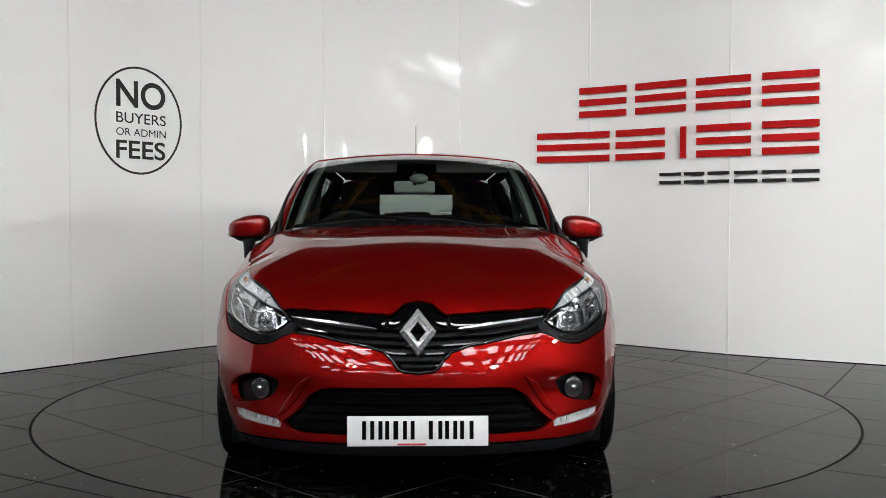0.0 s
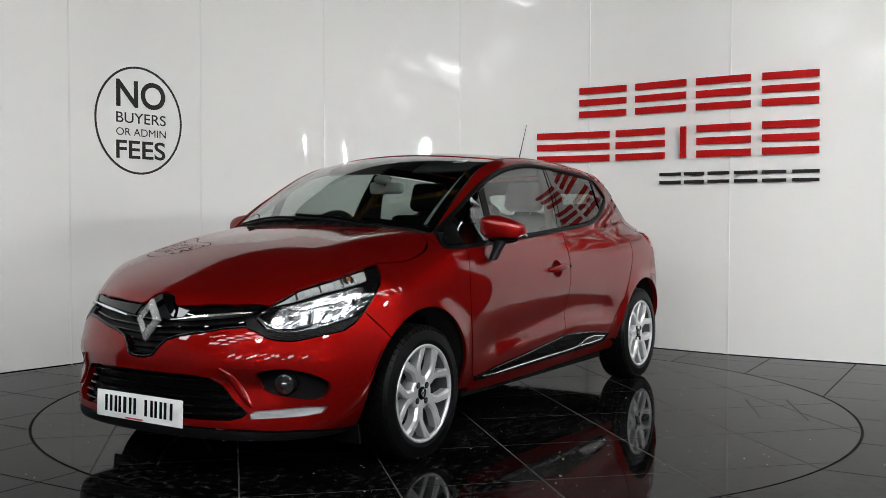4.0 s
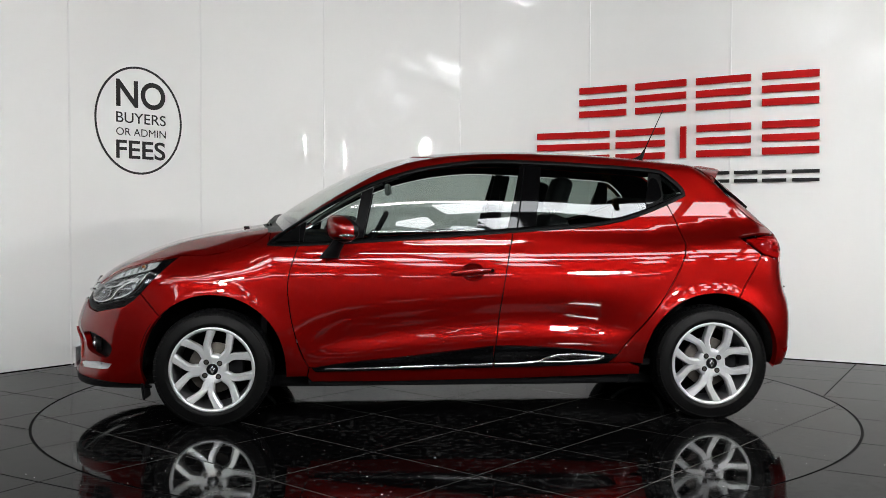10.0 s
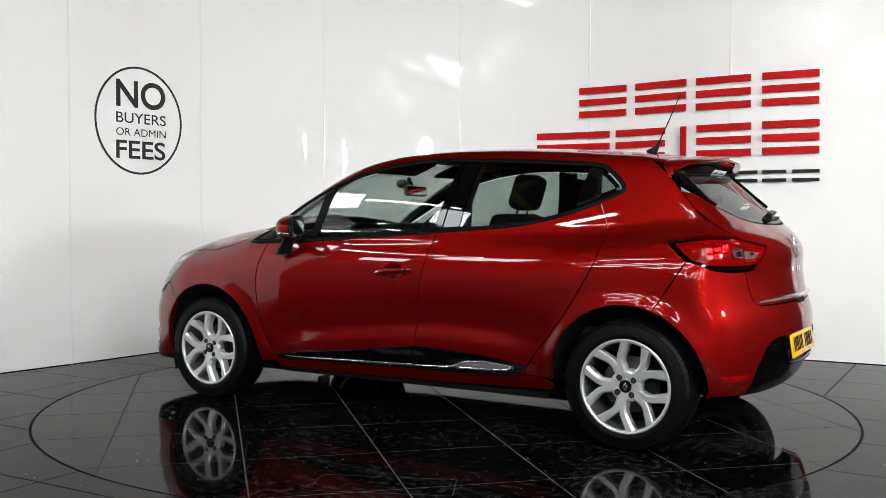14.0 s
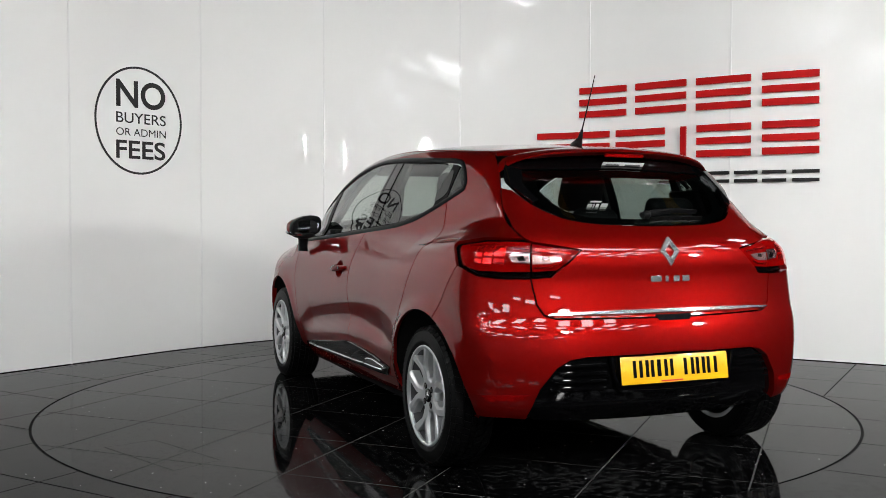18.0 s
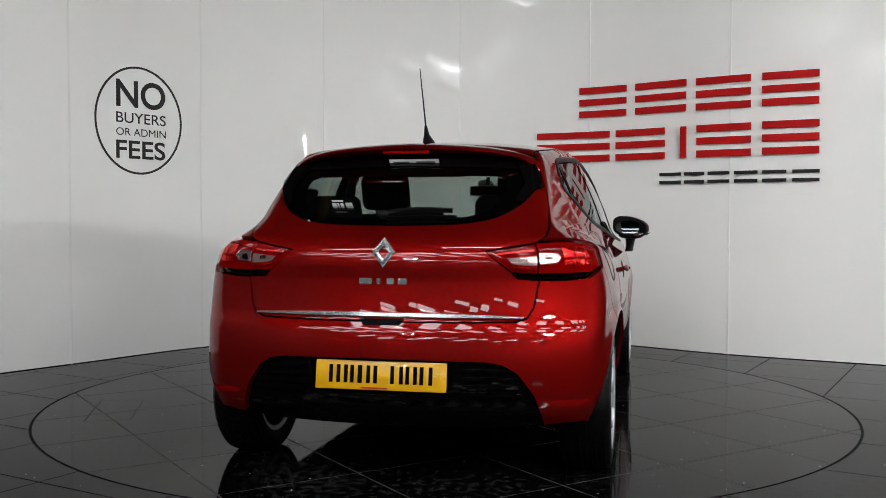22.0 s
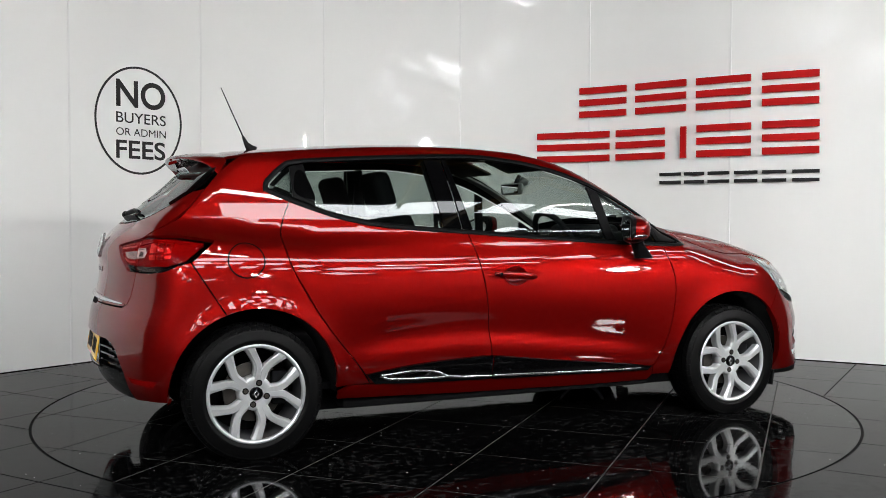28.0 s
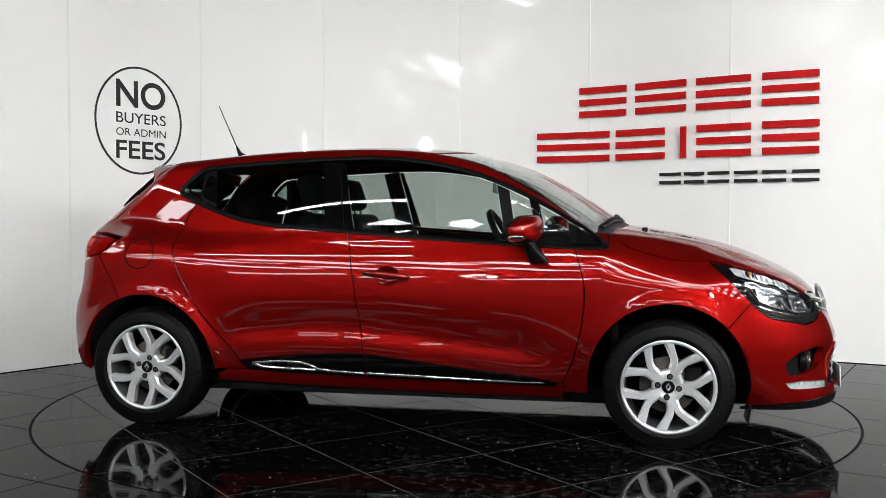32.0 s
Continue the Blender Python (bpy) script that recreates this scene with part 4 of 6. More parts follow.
def front_end():
    arch_line = [(x, float(half_width(np.array([x]), np.array([z]))[0]), z) for x, z in arch(HUB_X, 45, -16, 12)]
    side = [(arc_f(p[0], p[1]), p[2]) for p in to_xyz("L", [(1.661 - 0.0361 * i, 0.672 - 0.0378 * i) for i in range(3)])] + [(arc_f(x, y), z) for x, y, z in arch_line]
    low = [(0.78, 0.197), (0.70, 0.203), (0.592, 0.213), (0.48, 0.217), (0.374, 0.222), (0.2, 0.223), (0.0, 0.223)]
    holes = [mirrored(NOSE_GRILLE)] + [FOG_HOLE, [(-a, b) for a, b in FOG_HOLE], DRL_HOLE, [(-a, b) for a, b in DRL_HOLE]]
    panel("front_bumper", "RF", mirrored(BUMP_TOP + side + low), car, holes=holes, step=0.024, depth=0.03)
    lip = [(0.0, 0.219), (0.2, 0.219), (0.374, 0.218), (0.48, 0.213), (0.592, 0.209), (0.70, 0.199), (0.78, 0.193), (0.80, 0.172), (0.0, 0.172)]
    panel("front_splitter", "RF", mirrored(lip), car, ("black_plastic", "dark"), off=-0.004, label="matt black lower lip")
    # grille between the lamps
    top = [(0.0, 0.741), (0.038, 0.741), (0.052, 0.731), (0.079, 0.701), (0.097, 0.691), (0.193, 0.696), (0.348, 0.703), (0.481, 0.719)]
    whole = mirrored(top + [(0.425, 0.666), (0.397, 0.622)] + [(a, b + 0.003) for a, b in BUMP_TOP[7::-1]])
    panel("upper_grille", "RF", whole, car, ("black_plastic", "dark"), off=-0.032, gap=0, label="black grille between the headlights")
    for s in (1, -1):
        band = [(s * a, b) for a, b in [(0.10, 0.690), (0.193, 0.694), (0.348, 0.701), (0.470, 0.715), (0.43, 0.680), (0.337, 0.672), (0.222, 0.658), (0.11, 0.645)]]
        panel("grille_panel", "RF", band, car, ("black_gloss", "dark"), off=-0.006, step=0.03)
        strip("chrome_bar", "RF", [(s * a, b) for a, b in [(0.418, 0.674), (0.337, 0.665), (0.222, 0.651), (0.135, 0.637)]], car, "satin_chrome", 0.016, 0.012, -0.002, widths=[0.006, 0.017, 0.017, 0.008], roundness=0.4, label="chrome grille bar")
    for k, (dz, e) in enumerate(((0.028, 0.30), (0.0, 0.40), (-0.028, 0.335), (-0.056, 0.20), (-0.084, 0.13), (-0.108, 0.09))):
        half = [(e, 0.632 + (e - 0.2) * 0.07 + dz), (e * 0.6, 0.622 + dz), (0.075, 0.613 + dz), (0.0, 0.611 + dz)]
        strip("grille_slat", "RF", half + [(-a, b) for a, b in half[-2::-1]], car, "black_gloss", 0.010, 0.014, -0.026)
    panel("badge_mount", "RF", mirrored([(0.0, 0.737), (0.036, 0.737), (0.070, 0.70), (0.098, 0.672), (0.098, 0.645), (0.062, 0.66), (0.0, 0.715)]), car, ("black_gloss", "dark"), off=-0.004, depth=0.03)
    strip("grille_edge", "RF", [(a, b + 0.004) for a, b in BUMP_TOP[8:0:-1]] + [(-a, b + 0.004) for a, b in BUMP_TOP[0:9]], car, "black_gloss", 0.010, 0.004, 0.0)
    # lower intake
    panel("lower_grille", "RF", mirrored([(a * 1.02, b) for a, b in NOSE_GRILLE]), car, ("black_plastic", "dark"), off=-0.055, gap=0, label="black lower intake")
    for z, e in ((0.405, 0.285), (0.372, 0.325), (0.338, 0.350), (0.304, 0.385), (0.274, 0.385)):
        strip("intake_slat", "RF", [(-e, z), (-e * 0.5, z), (0, z), (e * 0.5, z), (e, z)], car, "black_gloss", 0.011, 0.016, -0.030)
    for s in (1, -1):
        strip("intake_flank", "RF", [(s * a, b) for a, b in [(0.325, 0.462), (0.358, 0.425), (0.388, 0.375), (0.418, 0.325), (0.432, 0.310)]], car, "paint", 0.034, 0.011, -0.003, widths=[0.006, 0.030, 0.034, 0.030, 0.008], roundness=0.7, label="red painted ridge beside the intake")
        panel("fog_recess", "RF", [(s * a, b) for a, b in FOG_HOLE], car, ("black_plastic", "dark"), off=-0.045, gap=-0.035, depth=0.01)
        p, n = cast("RF", [(s * 0.530, 0.396)])
        c = Vector(p[0]) - Vector(n[0]) * 0.034
        d = Vector((0.93, 0.3 * s, 0.0)).normalized()
        q = d.to_track_quat("Z", "Y").to_matrix().to_4x4()
        m = Matrix.Translation(c) @ q
        fog = part("fog_lamp", cyl_bm(0.046, 0.042, 0.03, m, 28, 0.004), "black_plastic", car, "round front fog lamp")
        part("reflector", cyl_bm(0.039, 0.039, 0.006, m @ pose(0, 0, 0.015), 28, 0.002), "fog_glass", fog)
        part("lens", ball_bm(0.038, 0.038, 0.007, m @ pose(0, 0, 0.017), 24, 10), "lens", fog)
        part("bulb", ball_bm(0.013, 0.013, 0.010, m @ pose(0, 0, 0.019), 14, 8), "lamp_silver", fog)
        drl = panel("daytime_lamp", "RF", [(s * a, b) for a, b in DRL_HOLE], car, ("lamp_white", "dark"), off=-0.014, gap=0.0, label="slim clear daytime running lamp")
        for i in range(7):
            a0 = 0.432 + 0.024 * i
            q = [(s * a, b) for a, b in [(a0, 0.272 + 0.0014 * i * 2), (a0 + 0.022, 0.272 + 0.0014 * (i + 1) * 2), (a0 + 0.022, 0.293 + 0.0010 * i * 2), (a0, 0.292 + 0.0010 * i * 2)]]
            panel("lamp_cell", "RF", q, drl, ("lamp_white",), off=-0.006, depth=0.006, gap=0.001, step=0.02)
        panel("lens", "RF", [(s * a, b) for a, b in DRL_HOLE], drl, ("lens",), off=-0.001, depth=0.002, gap=0.002, back=False)
        # headlamp: black bowl, bright reflectors, amber bulb, chrome eyebrow, clear cover
        line = [(s * a, b) for a, b in LAMP_F]
        lamp = panel("headlight", "RF", line, car, ("lamp_chamber", "dark"), off=-0.022, gap=0.0, depth=0.01, label="clear headlight with chrome reflectors")
        upper = [(0.475, 0.700), (0.575, 0.764), (0.705, 0.804), (0.815, 0.838), (0.838, 0.840), (0.832, 0.802), (0.78, 0.785), (0.66, 0.757), (0.55, 0.722)]
        panel("indicator", "RF", [(s * a, b) for a, b in upper], lamp, ("lamp_fluted",), off=-0.012, depth=0.02, gap=0.001, step=0.02)
        for k in range(9):
            a = 0.56 + 0.028 * k
            top, bot = np.interp(a, [0.475, 0.575, 0.705, 0.815], [0.700, 0.764, 0.804, 0.838]), np.interp(a, [0.475, 0.55, 0.66, 0.78, 0.832], [0.700, 0.722, 0.757, 0.785, 0.802])
            strip("flute", "RF", [(s * (a + 0.006), bot + 0.004), (s * a, top - 0.004)], lamp, "lamp_fluted" if k % 3 else "lamp_silver", 0.010, 0.004, -0.010)
        for mask in ([(0.842, 0.843), (0.912, 0.852), (0.890, 0.80), (0.848, 0.742), (0.799, 0.674), (0.752, 0.661), (0.790, 0.702), (0.812, 0.75), (0.818, 0.792), (0.836, 0.806)],
                     [(0.434, 0.666), (0.476, 0.700), (0.510, 0.708), (0.505, 0.690), (0.482, 0.670), (0.474, 0.646), (0.462, 0.634)]):
            panel("lamp_mask", "RF", [(s * a, b) for a, b in mask], lamp, ("lamp_black", "dark"), off=-0.008, depth=0.02, gap=0, step=0.02)
        panel("chamber_wall", "RF", [(s * a, b) for a, b in [(0.478, 0.640), (0.515, 0.624), (0.600, 0.632), (0.598, 0.700), (0.560, 0.716), (0.495, 0.690)]], lamp, ("lamp_facet",), off=-0.018, depth=0.02, gap=0, step=0.02)
        panel("chamber_wall", "RF", [(s * a, b) for a, b in [(0.622, 0.638), (0.70, 0.655), (0.755, 0.685), (0.792, 0.742), (0.795, 0.778), (0.70, 0.758), (0.625, 0.735)]], lamp, ("lamp_facet",), off=-0.018, depth=0.02, gap=0, step=0.02)
        for cx, cz, r in ((0.545, 0.666, 0.034), (0.690, 0.700, 0.036)):
            ring = [(s * (cx + r * math.cos(w)), cz + 0.95 * r * math.sin(w)) for w in np.linspace(0, 2 * math.pi, 29)[:-1]]
            panel("reflector", "RF", ring, lamp, ("lamp_chamber",), off=-0.016, depth=0.02, gap=0, step=0.02)
            p, n = cast("RF", [(s * cx, cz)])
            part("bulb", ball_bm(0.016, 0.013, 0.013, Matrix.Translation(Vector(p[0]) - Vector(n[0]) * 0.014), 14, 8), "lamp_silver", lamp)
        rims = ([(0.440, 0.660), (0.462, 0.640), (0.495, 0.622), (0.55, 0.618), (0.60, 0.627), (0.632, 0.646), (0.650, 0.676), (0.682, 0.706), (0.735, 0.732)], [(0.645, 0.638), (0.70, 0.653), (0.752, 0.684), (0.787, 0.735), (0.803, 0.770)])
        for path in rims:
            strip("rim", "RF", [(s * a, b) for a, b in spline(path, 4)], lamp, "chrome", 0.009, 0.006, -0.010)
        for path in ([(0.590, 0.692), (0.66, 0.710), (0.738, 0.728)], [(0.643, 0.684), (0.690, 0.690), (0.735, 0.694)], [(0.745, 0.756), (0.775, 0.768), (0.798, 0.762)], [(0.515, 0.705), (0.56, 0.690), (0.60, 0.692)]):
            strip("reflector_fin", "RF", [(s * a, b) for a, b in path], lamp, "lamp_silver", 0.008, 0.006, -0.012)
        for a in (0.475, 0.500, 0.525, 0.550):
            strip("reflector_fin", "RF", [(s * a, 0.632), (s * (a + 0.026), 0.640 + 0.1 * (a - 0.475))], lamp, "lamp_silver", 0.009, 0.005, -0.012)
        for path in ([(0.606, 0.632), (0.612, 0.68), (0.606, 0.728)], [(0.655, 0.655), (0.665, 0.675)], [(0.765, 0.705), (0.77, 0.74)], [(0.49, 0.702), (0.55, 0.716), (0.66, 0.750), (0.78, 0.778), (0.832, 0.796)]):
            strip("lamp_divider", "RF", [(s * a, b) for a, b in path], lamp, "lamp_black", 0.008, 0.005, -0.010)
        p, n = cast("RF", [(s * 0.758, 0.806)])
        part("indicator_bulb", ball_bm(0.010, 0.010, 0.010, Matrix.Translation(Vector(p[0]) - Vector(n[0]) * 0.008), 14, 8), "amber", lamp, "amber indicator bulb")
        panel("bulb_seat", "RF", [(s * (0.758 + 0.022 * math.cos(w)), 0.806 + 0.017 * math.sin(w)) for w in np.linspace(0, 2 * math.pi, 21)[:-1]], lamp, ("lamp_chamber",), off=-0.009, depth=0.01, gap=0, step=0.02)
        panel("lens", "RF", line, lamp, ("lens",), off=-0.001, depth=0.003, back=False, gap=0.003)
        trim = panel("headlight_trim", "RF", [(s * a, b) for a, b in LAMP_TRIM], car, ("black_plastic", "dark"), off=-0.004, step=0.02, gap=0.001)
        for k in range(3):
            t = 0.25 + 0.25 * k
            lo = [(0.474, 0.583), (0.549, 0.569), (0.6, 0.578), (0.723, 0.605)]
            hi = [(0.47, 0.617), (0.54, 0.606), (0.61, 0.611), (0.735, 0.645)]
            strip("rib", "RF", [(s * (a[0] + (b[0] - a[0]) * t), a[1] + (b[1] - a[1]) * t) for a, b in zip(lo, hi)], trim, "black_plastic", 0.004, 0.004, -0.003)


def rear_end():
    gate = rb(spline([(0.0, 1.026), (0.15, 1.029), (0.292, 1.036), (0.407, 1.058), (0.497, 1.112), (0.545, 1.175)], 3) + GATE_GAP[1:])
    gate = gate + LAMP_R_IN + rb(GATE_LOW)
    gate[0], gate[-1] = (0.0, gate[0][1]), (0.0, gate[-1][1])
    panel("tailgate", "RB", mirrored(gate), car, step=0.026)
    arch_line = [(x, float(half_width(np.array([x]), np.array([z]))[0]), z) for x, z in arch(-HUB_X, 111, 186, 14)]
    low = rb(GATE_LOW)[::-1]
    low = [(a, b - 0.001) for a, b in low]
    low[0] = (0.0, low[0][1])
    bump = low + [(0.708, 0.818), (0.786, 0.829), (0.856, 0.862), *[(arc_b(p[0], p[1]), p[2]) for p in to_xyz("L", [(-1.566 + 0.0352 * i, 0.866 - 0.0563 * i) for i in range(4)])]] + [(arc_b(x, y), z) for x, y, z in arch_line] + [(0.80, 0.268), (0.70, 0.270)] + DIFFUSER[::-1]
    panel("rear_bumper", "RB", mirrored(bump), car, step=0.026, depth=0.03)
    dif = [(a, b - 0.002) for a, b in DIFFUSER[:-1]] + [(0.625, 0.266), (0.60, 0.236), (0.45, 0.228), (0.0, 0.228)]
    panel("diffuser", "RB", mirrored(dif), car, ("black_gloss", "dark"), off=-0.024, gap=0, label="gloss black lower rear bumper with vents")
    for s in (1, -1):
        for z, a, b in ((0.478, 0.325, 0.478), (0.447, 0.325, 0.500), (0.416, 0.325, 0.520), (0.386, 0.325, 0.535)):
            strip("vent_slat", "RB", [(s * a, z), (s * (a + b) / 2, z), (s * b, z - 0.004)], car, "black_gloss", 0.012, 0.016, -0.016)
        strip("plate_surround", "RB", [(s * 0.305, 0.508), (s * 0.292, 0.44), (s * 0.268, 0.372), (s * 0.10, 0.366), (0.0, 0.365)], car, "black_gloss", 0.016, 0.014, -0.016)
        panel("reflector", "RB", [(s * a, b) for a, b in [(0.775, 0.366), (0.602, 0.368), (0.625, 0.343), (0.74, 0.336)]], car, ("lamp_red",), off=0.001, depth=0.006, label="red reflector in the bumper")
        for nm, line in (("tail_light", LAMP_R_OUT), ("tail_light", LAMP_R_IN)):
            L = [(s * a, b) for a, b in line]
            lamp = panel(nm, "RB", L, car, ("lamp_black", "dark"), off=-0.030, depth=0.01, gap=0.001, label="red and clear tail light")
            out = line is LAMP_R_OUT
            red = [(0.620, 0.964), (0.70, 0.970), (0.79, 0.971), (0.913, 0.953), (0.899, 0.921), (0.860, 0.875), (0.79, 0.850), (0.70, 0.844), (0.613, 0.844)] if out else [(0.614, 0.959), (0.531, 0.945), (0.430, 0.929), (0.477, 0.884), (0.521, 0.849), (0.605, 0.844)]
            clear = [(0.618, 0.922), (0.678, 0.925), (0.688, 0.905), (0.672, 0.882), (0.615, 0.876)] if out else [(0.608, 0.912), (0.560, 0.908), (0.502, 0.904), (0.520, 0.884), (0.545, 0.876), (0.606, 0.874)]
            panel("red_reflector", "RB", [(s * a, b) for a, b in red], lamp, ("lamp_red",), off=-0.010, depth=0.012, gap=0, step=0.02)
            panel("clear_reflector", "RB", [(s * a, b) for a, b in clear], lamp, ("lamp_silver" if out else "lamp_clear",), off=-0.0065, depth=0.004, gap=0, step=0.02)
            if out:
                facets = [(0.698, 0.735, 0.955, 0.905), (0.740, 0.772, 0.957, 0.908), (0.777, 0.806, 0.955, 0.905), (0.698, 0.735, 0.900, 0.872), (0.740, 0.772, 0.902, 0.876), (0.777, 0.806, 0.900, 0.880)]
                for a0, a1, z1, z0 in facets:
                    panel("light_facet", "RB", [(s * a, b) for a, b in ((a0, z0), (a1, z0 + 0.003), (a1, z1), (a0, z1 - 0.002))], lamp, ("lamp_glow",), off=-0.0075, depth=0.004, gap=0.001, step=0.02)
                strip("clear_frame", "RB", [(s * a, b) for a, b in ((0.620, 0.880), (0.672, 0.884), (0.686, 0.905), (0.676, 0.923), (0.620, 0.920))], lamp, "chrome", 0.005, 0.004, -0.006)
                panel("bulb_shade", "RB", [(s * a, b) for a, b in ((0.628, 0.888), (0.652, 0.888), (0.662, 0.904), (0.640, 0.912))], lamp, ("lamp_black",), off=-0.0055, depth=0.003, gap=0, step=0.02)
                strip("light_guide", "RB", [(s * 0.622, 0.935), (s * 0.74, 0.960), (s * 0.86, 0.953)], lamp, "lamp_red", 0.006, 0.004, -0.007)
            else:
                for path in ([(0.600, 0.932), (0.53, 0.926), (0.468, 0.919)], [(0.602, 0.860), (0.545, 0.862), (0.512, 0.874)]):
                    strip("light_guide", "RB", [(s * a, b) for a, b in path], lamp, "lamp_glow", 0.009, 0.004, -0.008)
                panel("bulb_shade", "RB", [(s * a, b) for a, b in ((0.545, 0.892), (0.572, 0.890), (0.572, 0.904), (0.548, 0.906))], lamp, ("lamp_chamber",), off=-0.0055, depth=0.003, gap=0, step=0.02)
            panel("lens", "RB", L, lamp, ("red_clear",), off=-0.001, depth=0.003, back=False, gap=0.002)
    strip("chrome_strip", "B", [(-0.535, 0.676), (-0.4, 0.680), (-0.2, 0.683), (0, 0.684), (0.2, 0.683), (0.4, 0.680), (0.535, 0.676)], car, "satin_chrome", 0.024, 0.014, 0.001, label="chrome strip across the tailgate", widths=[0.010, 0.022, 0.022, 0.022, 0.010], roundness=0.25)
    # flat dark panel on the skin: shade of the release recess put into colour
    panel("boot_release", "B", [(-0.090, 0.669), (0.090, 0.669), (0.072, 0.646), (-0.072, 0.646)], car, ("dark", "dark"), off=0.003, depth=0.01, gap=0, step=0.02, label="flat black boot release panel under the chrome strip")
    # tailgate window
    g = [(0.0, 1.030), (0.15, 1.033), (0.292, 1.040), (0.407, 1.062), (0.495, 1.115), (0.541, 1.178), (0.556, 1.215), (0.540, 1.262), (0.49, 1.292), (0.25, 1.305), (0.0, 1.308)]
    whole = mirrored(g)
    panel("rear_window", "B", whole, car, ("glass_dark",), off=-0.002, depth=0.004, back=False, label="dark tinted rear window")
    hole = mirrored([(0.0, 1.058), (0.29, 1.066), (0.37, 1.09), (0.415, 1.13), (0.435, 1.18), (0.425, 1.222), (0.39, 1.236), (0.0, 1.242)])
    panel("window_frit", "B", whole, car, ("black_gloss",), holes=[hole], off=-0.009, depth=0.002, gap=0.003, label="black printed border of the rear window")
    # roof spoiler
    v, f = [], []
    ys = np.linspace(-1, 1, 37)
    lip_z = crv((0.0, 1.352), (0.27, 1.346), (0.5, 1.338), (0.7, 1.325), (0.85, 1.304), (0.94, 1.277), (1.0, 1.246))
    roots = cast("T", [(-1.335 - 0.02 * s * s, 0.512 * s) for s in ys])[0]
    m = 8
    for s, root in zip(ys, roots):
        a, k = abs(s), abs(s) ** 4
        r = Vector(root) + Vector((0, 0, 0.0025))
        lip = Vector((-1.532 + 0.135 * a ** 3, 0.553 * s, float(lip_z(np.array([a]))[0]) + 0.002))
        t = 1 - 0.8 * k
        mid = r.lerp(lip, 0.5) + Vector((0, 0.010 * s * k, 0.010))
        near = r.lerp(lip, 0.9) + Vector((0, 0.003 * s * k, 0.008))
        v += [r[:], mid[:], near[:], (lip + Vector((0, 0, 0.004 * t)))[:], (lip + Vector((0.003, 0, -0.006 * t)))[:], (lip + Vector((0.03, 0, -0.016 * t)))[:], (r.lerp(lip, 0.45) - Vector((0, 0.01 * s * k, 0.040 * t)))[:], (r - Vector((0, 0, 0.03 * t)))[:]]
    for i in range(len(ys) - 1):
        for c in range(m):
            e = (c + 1) % m
            f.append((i * m + c, i * m + e, (i + 1) * m + e, (i + 1) * m + c))
    f += [tuple(range(m)), tuple(range((len(ys) - 1) * m, len(ys) * m))[::-1]]
    me = mesh_of("spoiler", v, f)
    bm = bmesh.new()
    bm.from_mesh(me)
    bmesh.ops.recalc_face_normals(bm, faces=bm.faces)
    smooth(bm, 50)
    sp = part("spoiler", bm, "paint", car, "body-coloured roof spoiler")
    part("brake_light", box_bm(0.012, 0.20, 0.014, pose(-1.518, 0, 1.330), 0.003, 1), "lamp_red", sp, "red high-level brake light")
    for s in (1, -1):
        wing = [(s * a, b) for a, b in [(0.44, 1.315), (0.515, 1.290), (0.540, 1.245), (0.554, 1.205), (0.541, 1.172), (0.500, 1.112), (0.470, 1.122), (0.502, 1.19), (0.485, 1.225)]]
        panel("winglet", "B", wing, sp, ("black_gloss", "dark"), off=0.014, depth=0.018, gap=0, step=0.02, label="gloss black spoiler side")
    panel("underside", "B", mirrored([(0.0, 1.275), (0.50, 1.262), (0.50, 1.30), (0.3, 1.325), (0.0, 1.332)]), sp, ("black_gloss", "dark"), off=0.003, depth=0.008, gap=0, label="gloss black underside of the spoiler")


skin()
front_end()
rear_end()
# ---- side windows, mouldings, mirrors, handles ----
DLO = BELT[:-1] + CANT[:-1]


def cut(poly, p, q):
    """Keeps the part of a polygon to the left of the line p -> q."""
    out = []
    dx, dz = q[0] - p[0], q[1] - p[1]
    n = len(poly)
    for i in range(n):
        a, b = poly[i], poly[(i + 1) % n]
        da, db = dx * (a[1] - p[1]) - dz * (a[0] - p[0]), dx * (b[1] - p[1]) - dz * (b[0] - p[0])
        if da >= 0:
            out.append(a)
        if da * db < 0:
            t = da / (da - db)
            out.append((a[0] + (b[0] - a[0]) * t, a[1] + (b[1] - a[1]) * t))
    return out


